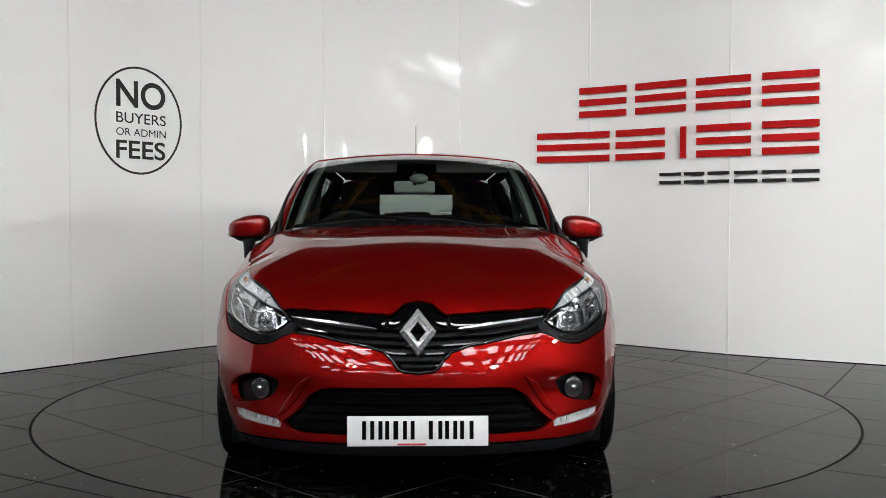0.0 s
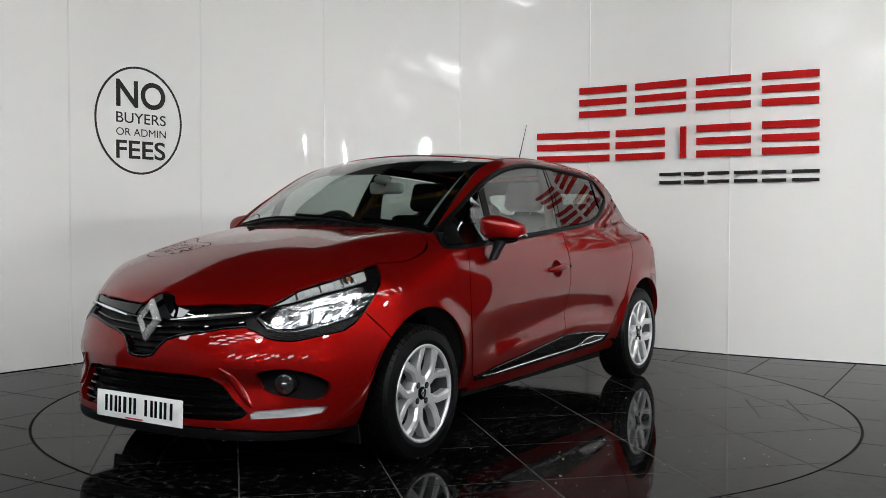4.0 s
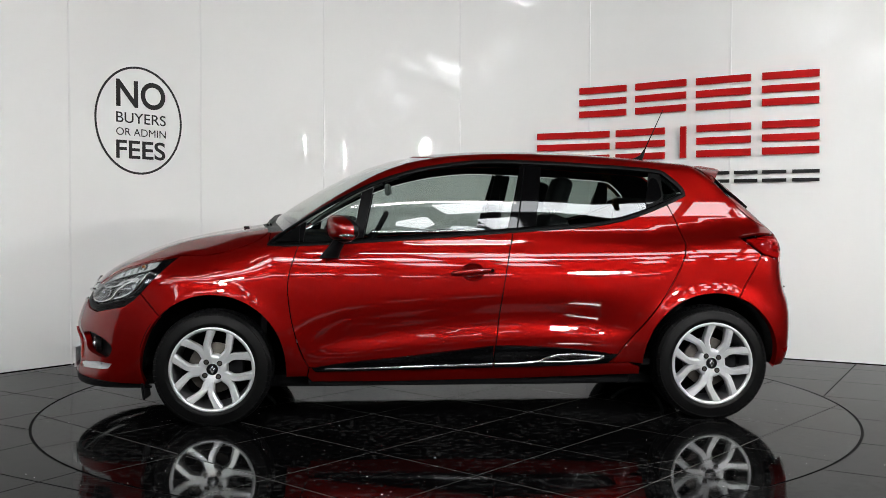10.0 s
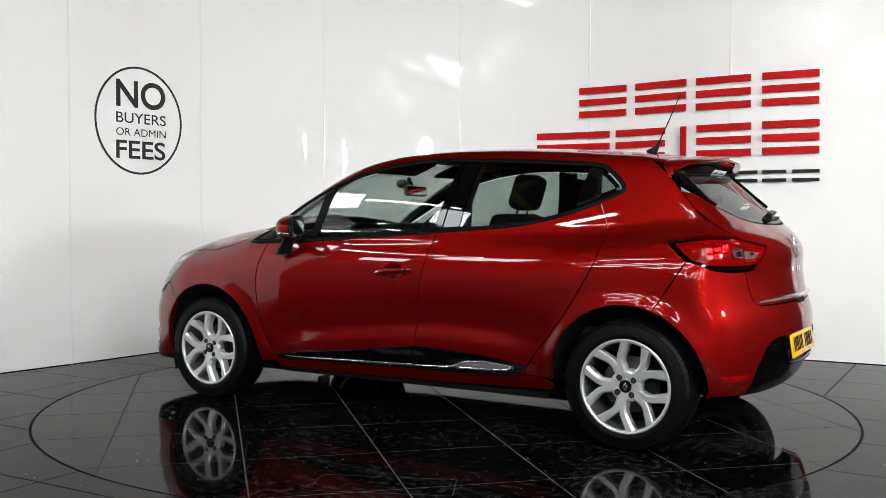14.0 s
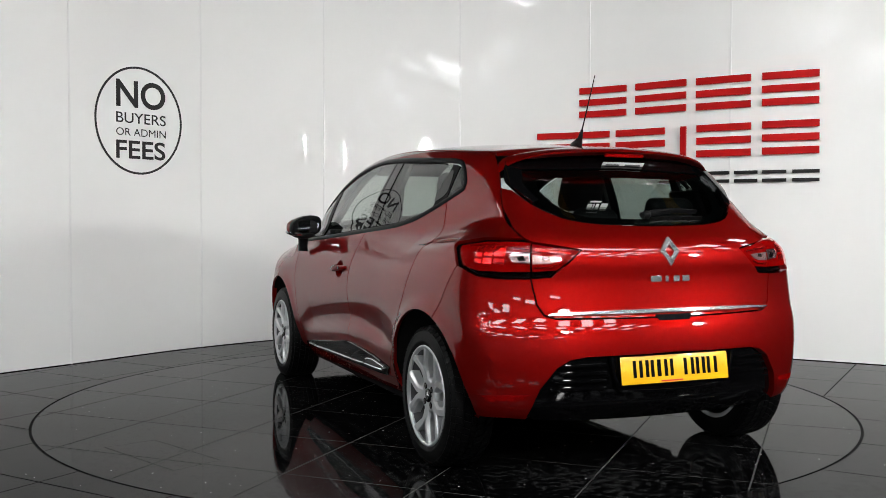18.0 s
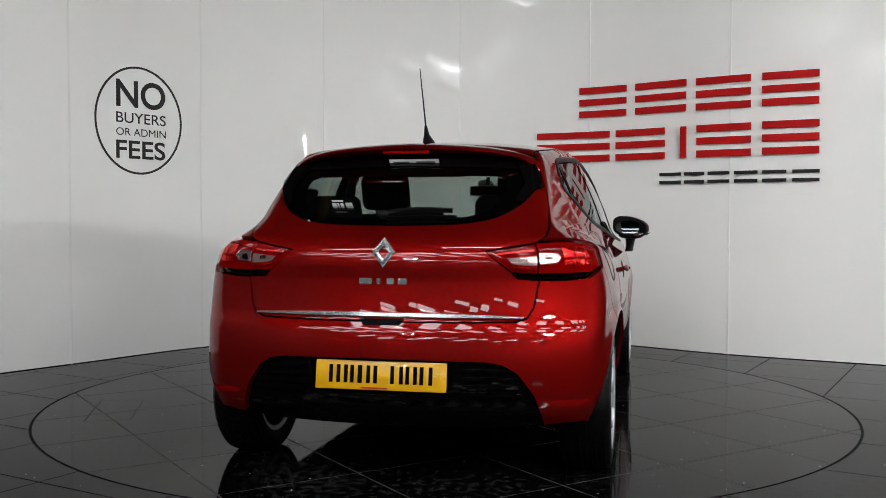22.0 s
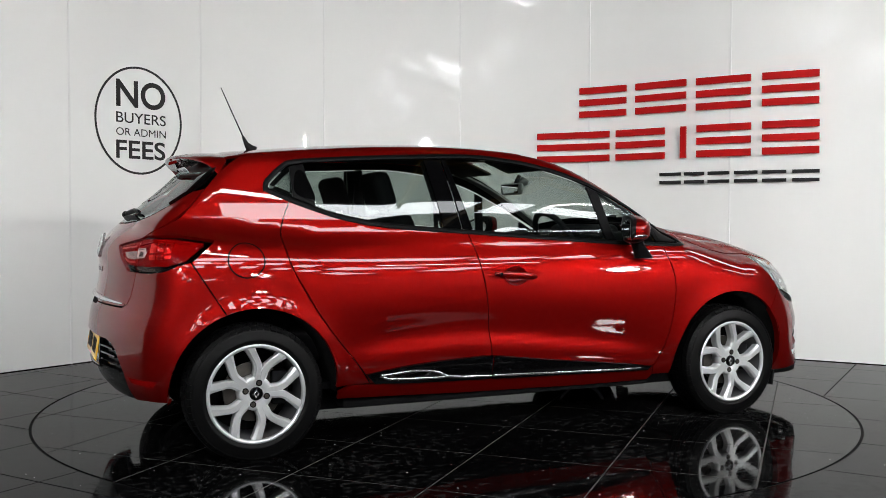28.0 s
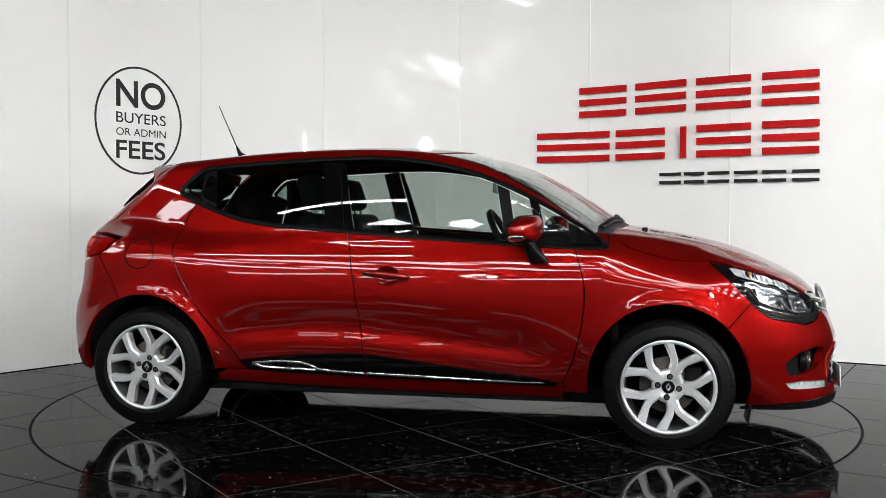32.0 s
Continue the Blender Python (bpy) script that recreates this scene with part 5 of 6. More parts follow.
def side_windows():
    clear = shrink(dense(DLO, 0.04), 0.016)
    # upright dividers from the bottom (z 0.9) to the top (z 1.4): x at both ends, front to back
    lines = [(0.862, 0.862), (0.845, 0.790), (0.600, 0.500), (0.545, 0.440), (-0.195, -0.320), (-0.252, -0.338), (-0.258, -0.345), (-0.355, -0.432), (-0.945, -1.035), (-1.085, -1.085), (-1.108, -1.045)]
    kinds = ["window_sail", "sail_bar", "front_quarter_glass", "divider_bar", "front_door_glass", "centre_pillar_trim", None, "centre_pillar_trim", "rear_door_glass", "rear_pillar_trim", None, "rear_quarter_glass"]
    lines = [(1.2, 1.2)] + lines + [(-1.4, -1.4)]
    for i, kind in enumerate(kinds):
        if not kind:
            continue
        (a0, a1), (b0, b1) = lines[i], lines[i + 1]
        q = cut(clear, (a0, 0.9), (a1, 1.4))
        q = cut(q, (b1, 1.4), (b0, 0.9))
        if len(q) < 3:
            continue
        if "glass" in kind:
            m = "glass" if "rear" not in kind else "glass_dark"
            panel(kind, "L", q, car, (m,), off=-0.004, depth=0.004, back=False, gap=0.001, both=True, label="tinted side window")
            if kind == "rear_quarter_glass":
                panel("quarter_seal", "L", q, car, ("black_satin", "dark"), holes=[shrink(dense(q, 0.02), 0.020)], off=-0.007, depth=0.010, gap=0.001, step=0.02, both=True)
        elif kind == "centre_pillar_trim":
            panel(kind, "L", q, car, ("black_gloss", "dark"), off=-0.001, depth=0.012, gap=0.001, both=True)
        else:
            panel(kind, "L", q, car, ("black_satin", "dark"), off=-0.001, depth=0.012, gap=0.001, both=True)
    strip("window_seal", "L", DLO, car, "black_satin", 0.024, 0.006, -0.002, both=True, closed=True, step=0.025)
    # sunk rear door handles in the pillar trim
    grip = spline([(-0.985, 1.135), (-1.052, 1.155), (-1.075, 1.19), (-1.058, 1.265), (-1.022, 1.268), (-0.995, 1.20)], 4, True)
    panel("rear_door_handle", "L", grip, car, ("black_gloss", "dark"), off=0.002, depth=0.006, gap=0, both=True, step=0.02)
    # dark mouldings along the doors
    up = spline([(0.798, 0.287), (0.611, 0.316), (0.317, 0.346), (0.023, 0.380), (-0.144, 0.399), (-0.270, 0.399), (-0.562, 0.380), (-0.795, 0.347)], 4)
    lo = spline([(-0.745, 0.300), (-0.563, 0.290), (-0.144, 0.281), (0.316, 0.273), (0.780, 0.266)], 4)
    whole = up + lo
    both = [("front_door_trim", cut(whole, (-0.141, 1.0), (-0.141, 0.0))), ("rear_door_trim", cut(whole, (-0.146, 0.0), (-0.146, 1.0)))]
    for nm, q in both:
        panel(nm, "L", q, car, ("black_gloss", "dark"), off=0.009, depth=0.012, gap=0.001, both=True, step=0.02, label="gloss black door moulding with a chrome line")
    strip("chrome_line", "L", [(0.728, 0.284), (0.611, 0.282), (0.316, 0.289), (-0.136, 0.300)], car, "satin_chrome", 0.010, 0.005, 0.010, both=True, widths=[0.003, 0.010, 0.012, 0.012], label="thin chrome line")
    strip("chrome_line", "L", [(-0.150, 0.300), (-0.30, 0.305), (-0.38, 0.312), (-0.43, 0.335), (-0.47, 0.345), (-0.562, 0.351), (-0.722, 0.337)], car, "satin_chrome", 0.010, 0.005, 0.010, both=True, label="thin chrome line")
    strip("chrome_line", "L", [(-0.40, 0.309), (-0.55, 0.312), (-0.68, 0.318), (-0.722, 0.335)], car, "satin_chrome", 0.010, 0.005, 0.010, both=True)
    insert = spline([(-0.30, 0.306), (-0.38, 0.313), (-0.43, 0.331), (-0.47, 0.341), (-0.562, 0.346), (-0.64, 0.341), (-0.722, 0.333)], 3) + [(-0.68, 0.322), (-0.55, 0.314), (-0.40, 0.308)]
    panel("chrome_insert", "L", insert, car, ("chrome", "dark"), off=0.012, depth=0.006, gap=0.001, step=0.02, both=True, label="chrome leaf-shaped insert")
    strip("trim_ridge", "L", [(a, b - 0.009) for a, b in up if -0.70 < a < -0.15], car, "black_gloss", 0.016, 0.006, 0.008, both=True, roundness=0.2)
    strip("trim_ridge", "L", [(a, b - 0.009) for a, b in up if -0.13 < a < 0.70], car, "black_gloss", 0.016, 0.006, 0.008, both=True, roundness=0.2)
    # door handles with their cups
    q, f = [], []
    rings = [1.04, 0.97, 0.9, 0.75, 0.5, 0.25]
    for r in rings:
        q += [(-0.030 + 0.060 * r * math.cos(w), 0.778 + 0.046 * r * math.sin(w)) for w in np.linspace(0, 2 * math.pi, 29)[:-1]]
    p, nn = cast("L", q)
    deep = np.repeat([0.0015, -0.003, -0.012, -0.022, -0.028, -0.030], 28)
    v = (p + nn * deep[:, None]).tolist()
    for i in range(len(rings) - 1):
        for k in range(28):
            e = (k + 1) % 28
            f.append((i * 28 + k, i * 28 + e, (i + 1) * 28 + e, (i + 1) * 28 + k)[::-1])
    f.append(tuple(range(5 * 28, 6 * 28))[::-1])
    me = mesh_of("handle_cup", v, f)
    bm = bmesh.new()
    bm.from_mesh(me)
    bmesh.ops.recalc_face_normals(bm, faces=bm.faces)
    if bm.faces[:][len(f) - 1].normal.y < 0:
        bmesh.ops.reverse_faces(bm, faces=bm.faces)
    smooth(bm, 60)
    bm.to_mesh(me)
    bm.free()
    me.materials.append(M["paint"])
    part("handle_cup", me, None, car)
    part("handle_cup", flip(me, "handle_cup"), None, car)
    for s in (1, -1):
        v, f = [], []
        n, m = 17, 10
        for i in range(n):
            t = i / (n - 1)
            x = 0.082 - 0.226 * t
            z = 0.773 + 0.018 * t
            arc = math.sin(math.pi * t) ** 0.5
            w = 0.006 + 0.012 * arc
            y0 = float(half_width(np.array([x]), np.array([z]))[0])
            for k in range(m):
                a = 2 * math.pi * k / m
                v.append((x, s * (y0 + 0.004 + 0.022 * arc + 0.011 * math.cos(a)), z + w * math.sin(a)))
        for i in range(n - 1):
            for k in range(m):
                e = (k + 1) % m
                q = (i * m + k, i * m + e, (i + 1) * m + e, (i + 1) * m + k)
                f.append(q if s < 0 else q[::-1])
        f += [tuple(range(m)), tuple(range((n - 1) * m, n * m))[::-1]]
        h = part("door_handle", mesh_of("door_handle", v, f), "paint", car, "body-coloured grip handle")
        part("lock", cyl_bm(0.008, 0.008, 0.006, pose(-0.128, s * 0.884, 0.789, 90), 14, 0.001), "black_gloss", h)
    # fuel flap on the car's right
    ring = [(-1.335 + 0.078 * math.cos(w), 0.872 + 0.074 * math.sin(w)) for w in np.linspace(0, 2 * math.pi, 41)[:-1]]
    a, b = strip("fuel_flap_gap", "L", ring, car, "ink", 0.0060, 0.0008, 0.0008, both=True, closed=True, step=0.02)
    bpy.data.objects.remove(a)


def mirrors():
    for s in (1, -1):
        root = new("door_mirror")
        root.parent = car
        root.matrix_basis = pose(0.634, s * 0.872, 0, 0, 0, 15 * s) @ pose(-0.634, -s * 0.872, 0)
        tagged(root, "body-coloured door mirror with clear indicator")
        for nm, m_name in (("housing", "black_plastic"), ("cap", "paint")):
            bm = ball_bm(1, 1, 1, pose(0, 0, 0, 0, 90, 0), 36, 26)
            for v in bm.verts:
                x, y, z = [math.copysign(abs(c) ** 0.62, c) for c in v.co]
                n = (abs(x) ** 3.2 + abs(y) ** 3.2 + abs(z) ** 3.2) ** (1 / 3.2)
                x, y, z = 0.076 * x / n, 0.114 * y / n, 0.064 * z / n
                # blunt at the glass side, slimmer towards the outer end
                if x < -0.028:
                    x = -0.028 + (x + 0.028) * 0.12
                z *= 1.0 - 0.26 * max(0.0, y / 0.114)
                x -= 0.030 * max(0.0, y / 0.114) ** 2
                g = 1.0 if nm == "cap" else 0.975
                v.co = (g * x + 0.634, s * (g * y + 0.872), g * z + 1.004 - 0.014 * y / 0.114)
            if nm == "cap":
                gone = [q for q in bm.faces if q.calc_center_median().x < 0.628 - 0.26 * max(0.0, abs(q.calc_center_median().y) - 0.90) or q.calc_center_median().z < 0.962]
                bmesh.ops.delete(bm, geom=gone, context="FACES")
            if s < 0:
                bmesh.ops.reverse_faces(bm, faces=bm.faces)
            part(nm, bm, m_name, root)
        g = cyl_bm(1, 1, 1, pose(0.602, s * 0.866, 1.003, 0, 0, 2 * s) @ pose(0, 0, 0, 0, 90, 0) @ Matrix.Diagonal((0.048, 0.090, 0.008, 1)), 32)
        part("mirror_rim", g, "black_plastic", root)
        g = cyl_bm(1, 1, 1, pose(0.598, s * 0.866, 1.003, 0, 0, 2 * s) @ pose(0, 0, 0, 0, 90, 0) @ Matrix.Diagonal((0.042, 0.084, 0.006, 1)), 32)
        part("mirror_glass", g, "mirror", root)
        ind = ball_bm(0.050, 0.056, 0.016, pose(0.628, s * 0.938, 0.962, 0, 0, -18 * s) @ pose(0, 0, 0, 10 * s, 0, 0), 20, 12)
        part("indicator", ind, "lamp_silver", root, "clear indicator lens")
        low = ball_bm(0.046, 0.078, 0.022, pose(0.630, s * 0.872, 0.952), 20, 10)
        part("lower_cap", low, "black_plastic", root)
        # black foot that stands on the door
        v, f = [], []
        secs = [((0.700, 0.838, 0.852), (0.052, 0.020)), ((0.685, 0.848, 0.885), (0.044, 0.022)), ((0.662, 0.858, 0.920), (0.036, 0.028)), ((0.645, 0.866, 0.955), (0.034, 0.040))]
        for c, (a, b) in secs:
            for k in range(12):
                w = 2 * math.pi * k / 12
                v.append((c[0] + a * math.cos(w), s * (c[1] + b * math.sin(w)), c[2]))
        for i in range(len(secs) - 1):
            for k in range(12):
                e = (k + 1) % 12
                q = (i * 12 + k, i * 12 + e, (i + 1) * 12 + e, (i + 1) * 12 + k)
                f.append(q if s > 0 else q[::-1])
        part("foot", mesh_of("foot", v, f), "black_plastic", root)


side_windows()
mirrors()


# ---- wheels, arches, underside ----
def wheel_meshes():
    R, RI = 0.3015, 0.205
    prof = [(RI, -0.088), (0.235, -0.100), (0.268, -0.099), (0.286, -0.092), (0.2945, -0.078), (0.2965, -0.070)]
    prof += [(0.2965, 0.070), (0.2945, 0.078), (0.286, 0.092), (0.268, 0.099), (0.240, 0.101), (0.235, 0.1025), (0.230, 0.101), (0.216, 0.096), (RI, 0.094), (RI, -0.088)]
    v, f = lathe(prof, 72)
    tyre = mesh_of("tyre", v, f)
    # tread: ribs cut by cross grooves, shoulder blocks to the sides
    tv, tf = [], []
    n = 60
    rows = [(-0.097, -0.084, 0.2930), (-0.082, -0.052, 0.2930), (-0.046, -0.016, R), (-0.010, 0.010, R), (0.016, 0.046, R), (0.052, 0.082, 0.2930), (0.084, 0.097, 0.2930)]
    for ri, (y0, y1, r) in enumerate(rows):
        for i in range(n):
            a0, a1 = 2 * math.pi * (i + 0.12 + 0.3 * (ri % 2)) / n, 2 * math.pi * (i + 0.94 + 0.3 * (ri % 2)) / n
            b = len(tv)
            skew = 0.012 * (1 if ri in (1, 2) else -1 if ri in (4, 5) else 0)
            for rr in (0.290, None):
                for a in (a0, a1):
                    for y in (y0, y1):
                        q = (rr if rr else (R if abs(y) < 0.06 else 0.2975 if abs(y) < 0.083 else 0.2970)) - (0.0140 if abs(y) > 0.09 else 0)
                        w = a + skew * (y - y0) / (y1 - y0) / 0.3
                        tv.append((q * math.cos(w), y, q * math.sin(w)))
            tf += [(b + 4, b + 6, b + 7, b + 5), (b, b + 1, b + 5, b + 4), (b + 2, b + 6, b + 7, b + 3)[::-1], (b, b + 4, b + 6, b + 2), (b + 1, b + 3, b + 7, b + 5)]
    me = mesh_of("tread", tv, tf, False)
    bm = bmesh.new()
    bm.from_mesh(me)
    bmesh.ops.recalc_face_normals(bm, faces=bm.faces)
    bm.to_mesh(me)
    bm.free()
    rim = [(0.190, -0.085), (0.207, -0.09), (0.2125, -0.09), (0.2125, 0.084), (0.2165, 0.090), (0.2172, 0.096), (0.2145, 0.100), (0.208, 0.1005), (0.2015, 0.096), (0.1985, 0.086), (0.206, 0.084), (0.206, -0.085), (0.190, -0.085)]
    v, f = lathe(rim, 96)
    rim_me = mesh_of("rim", v, f)
    # one spoke of a pair: it leaves the hub close to its twin, bows out and runs to the rim
    def spoke(sg):
        keys = [(0.020, 0.006, 0.026, 0.080), (0.040, 0.016, 0.030, 0.082), (0.060, 0.0275, 0.031, 0.084), (0.077, 0.0385, 0.034, 0.086), (0.090, 0.0470, 0.034, 0.0875), (0.106, 0.0530, 0.034, 0.0892), (0.126, 0.0550, 0.034, 0.091), (0.160, 0.0520, 0.037, 0.0945), (0.185, 0.0500, 0.041, 0.0962), (0.2015, 0.0480, 0.046, 0.0968)]
        v, f = [], []
        pts = []
        for along, side, w, y in keys:
            pts.append((along, sg * side, w, y))
        fine = spline(pts, 3)
        for i, (x, z, w, y) in enumerate(fine):
            x0, z0 = fine[max(i - 1, 0)][:2]
            x1, z1 = fine[min(i + 1, len(fine) - 1)][:2]
            d = np.array((x1 - x0, z1 - z0))
            d /= np.linalg.norm(d)
            nx, nz = -d[1], d[0]
            # dished face: a raised ridge on the outer flank, a sunk one on the inner
            for k, dy in ((-0.5, -0.045), (-0.5, -0.010 if sg > 0 else -0.004), (-0.22 if sg > 0 else -0.40, 0.0), (0.40 if sg > 0 else 0.22, 0.0), (0.5, -0.004 if sg > 0 else -0.010), (0.5, -0.045)):
                v.append((x + nx * w * k, y + dy, z + nz * w * k))
        m = 6
        for i in range(len(fine) - 1):
            for c in range(m):
                e = (c + 1) % m
                f.append((i * m + c, i * m + e, (i + 1) * m + e, (i + 1) * m + c))
        me = mesh_of("spoke", v, f)
        bm = bmesh.new()
        bm.from_mesh(me)
        bmesh.ops.recalc_face_normals(bm, faces=bm.faces)
        smooth(bm, 30)
        bm.to_mesh(me)
        bm.free()
        return me
    # the hub with the shoulder for its four bolt-hole discs
    hv, hf = lathe([(0.0, 0.070), (0.030, 0.072), (0.034, 0.078), (0.040, 0.082), (0.060, 0.0825), (0.070, 0.0815), (0.075, 0.076), (0.077, 0.055), (0.076, 0.02), (0.0, 0.02)], 48)
    hub = mesh_of("hub", hv, hf)
    bv, bf = lathe([(0.1985, 0.0865), (0.194, 0.04), (0.187, -0.06), (0.187, -0.082), (0.200, -0.082), (0.202, 0.084), (0.1985, 0.0865)], 72)
    barrel = mesh_of("barrel", bv, bf)
    return barrel, tyre, me, rim_me, spoke(1), spoke(-1), hub


def wheels():
    barrel, tyre, tread, rim, sp1, sp2, hub = wheel_meshes()
    pressed = {}
    for hz in (HUB_FRONT_Z, HUB_REAR_Z):
        for nm, me in (("tyre", tyre), ("tread", tread)):
            flat = me.copy()
            for v in flat.vertices:
                deep = -hz - v.co.z
                if deep > 0:
                    v.co.z = -hz
                    v.co.y *= 1 + 0.9 * deep
            pressed[hz, nm] = flat
    for sx, sy, a0, b0 in ((1, 1, 103, 38), (1, -1, 76, 22), (-1, 1, 104, 38), (-1, -1, 68, 38)):
        hz = HUB_FRONT_Z if sx > 0 else HUB_REAR_Z
        w = new("wheel")
        w.parent = car
        w.matrix_basis = pose(sx * HUB_X, sy * 0.752, hz, 0, 0, 0 if sy > 0 else 180)
        tagged(w, "silver twin-spoke alloy wheel with black tyre")
        part("tyre", pressed[hz, "tyre"], "rubber", w, "black road tyre")
        part("tread", pressed[hz, "tread"], "rubber", w)
        part("rim", rim, "alloy", w)
        part("barrel", barrel, "alloy_shaded", w)
        part("hub", hub, "alloy", w)
        for k in range(5):
            for me in (sp1, sp2):
                o = part("spoke", me, "alloy", w)
                o.matrix_basis = pose(0, 0, 0, 0, -(a0 + 72 * k), 0)
        for k in range(4):
            a = radians(a0 + b0 + 90 * k)
            m = pose(0.048 * math.cos(a), 0.0815, 0.048 * math.sin(a), 90)
            # dark disc on the solid hub: the hole's shade put into colour
            part("bolt_hole", cyl_bm(0.0140, 0.0140, 0.005, m, 18), "dark", w)
            part("bolt", cyl_bm(0.0095, 0.0095, 0.010, m, 6), "steel", w)
        part("centre_cap", cyl_bm(0.030, 0.028, 0.014, pose(0, 0.079, 0, 90), 32, 0.003), "black_gloss", w)
        v = [(k * x, 0.0885 - 0.0015 * (k > 0.8), k * z) for k in (1.0, 0.5) for x, z in ((0.013, 0), (0, 0.020), (-0.013, 0), (0, -0.020))]
        part("cap_badge", mesh_of("cap_badge", v, [(i, (i + 1) % 4, 4 + (i + 1) % 4, 4 + i) for i in range(4)], False), "badge", w)
        part("brake_disc", cyl_bm(0.130, 0.130, 0.020, pose(0, 0.010, 0, 90), 48, 0.002), "steel", w)
        part("disc_hat", cyl_bm(0.070, 0.070, 0.030, pose(0, 0.022, 0, 90), 32, 0.003), "steel", w)
        part("brake_caliper", box_bm(0.075, 0.07, 0.15, pose(-0.115, 0.012, 0.015), 0.012, 2), "dark", w)
        # dark disc added across the open back so the gaps between spokes stay black
        part("dark_backing", cyl_bm(0.186, 0.186, 0.012, pose(0, -0.075, 0, 90), 40), "dark", w)


def underside():
    for hx in (HUB_X, -HUB_X):
        for s in (1, -1):
            v, f = [], []
            n = 26
            for i in range(n + 1):
                a = radians(-4 + 188 * i / n)
                x, z = hx + 0.372 * math.cos(a), HUB_Z + 0.372 * math.sin(a)
                y0 = float(half_width(np.array([x]), np.array([max(z, 0.2)]))[0])
                for y in (y0 - 0.010, 0.45):
                    v.append((x, s * y, z))
            for i in range(n):
                f.append((2 * i, 2 * i + 1, 2 * i + 3, 2 * i + 2))
            b = len(v)
            v += [(hx, s * 0.45, HUB_Z)]
            for i in range(n):
                f.append((2 * i + 1, b, 2 * i + 3))
            bm = bmesh.new()
            bm.from_mesh(mesh_of("arch_liner", v, f))
            bmesh.ops.solidify(bm, geom=list(bm.faces), thickness=0.004)
            part("arch_liner", bm, "liner", car)
    part("floor_pan", box_bm(2.3, 1.30, 0.07, pose(-0.02, 0, 0.195), 0.02, 2), "dark", car)
    part("floor_pan", box_bm(1.70, 1.50, 0.06, pose(-0.03, 0, 0.208), 0.02, 2), "dark", car)
    part("exhaust_box", box_bm(0.20, 0.62, 0.13, pose(-1.50, -0.10, 0.265), 0.05, 3), "dark", car)
    part("rear_axle", cyl_bm(0.04, 0.04, 1.3, pose(-1.22, 0, 0.25, 90), 12), "dark", car)
    part("engine_tray", box_bm(0.75, 1.1, 0.05, pose(1.55, 0, 0.19), 0.02, 2), "dark", car)
    for s in (1, -1):
        part("mud_flap", box_bm(0.012, 0.14, 0.085, pose(1.660, s * 0.70, 0.163, 0, 8, 0), 0.003, 1), "black_plastic", car)


wheels()
underside()


# ---- plates, badges, wipers, aerial ----
def bars(parent, spans, mat_name, place, h, thick=0.0015, name="bar"):
    for a, b in spans:
        part(name, box_bm(thick, b - a, h, place @ pose(0, (a + b) / 2, 0)), mat_name, parent)


def plate(name, x, z, tilt, yaw, material, label):
    m = pose(x, 0, z, 0, tilt, yaw)
    p = part(name, box_bm(0.006, 0.520, 0.111, m, 0.0028, 2), material, car, label)
    out = m @ pose(0.0042, 0, 0)
    # the registration stands as plain bars
    spans = [(-0.205, -0.160), (-0.145, -0.105), (-0.090, -0.072), (-0.055, -0.012), (0.040, 0.090), (0.100, 0.145), (0.155, 0.205)]
    thin = [q for a, b in spans for q in (((a, a + 0.015), (b - 0.015, b)) if b - a > 0.03 else ((a, b),))]
    bars(p, thin, "ink", out @ pose(0, 0, 0.004), 0.068)
    bars(p, [(-0.075, 0.030)], "dealer_red", out @ pose(0, 0, -0.048), 0.006)
    for y in (-0.238, 0.238):
        part("screw_cap", cyl_bm(0.006, 0.006, 0.003, out @ pose(0, y, 0, 0, 90), 14), material, p)


def diamond(name, centre, w, h, depth, rot, label):
    """A plain chrome lozenge with a sunk lozenge opening."""
    v = []
    for k, (sw, sx) in enumerate(((1.0, 0.0), (0.94, 0.55), (0.68, 1.0), (0.42, 0.45))):
        v += [(depth * sx, sw * w / 2, 0), (depth * sx, 0, sw * h / 2), (depth * sx, -sw * w / 2, 0), (depth * sx, 0, -sw * h / 2)]
    f = []
    for r in range(3):
        for i in range(4):
            j = (i + 1) % 4
            f.append((r * 4 + i, r * 4 + j, r * 4 + 4 + j, r * 4 + 4 + i))
    me = mesh_of(name, v, f, False)
    bm = bmesh.new()
    bm.from_mesh(me)
    bmesh.ops.recalc_face_normals(bm, faces=bm.faces)
    bmesh.ops.transform(bm, matrix=Matrix.Translation(centre) @ rot, verts=bm.verts)
    return part(name, bm, "badge", car, label)


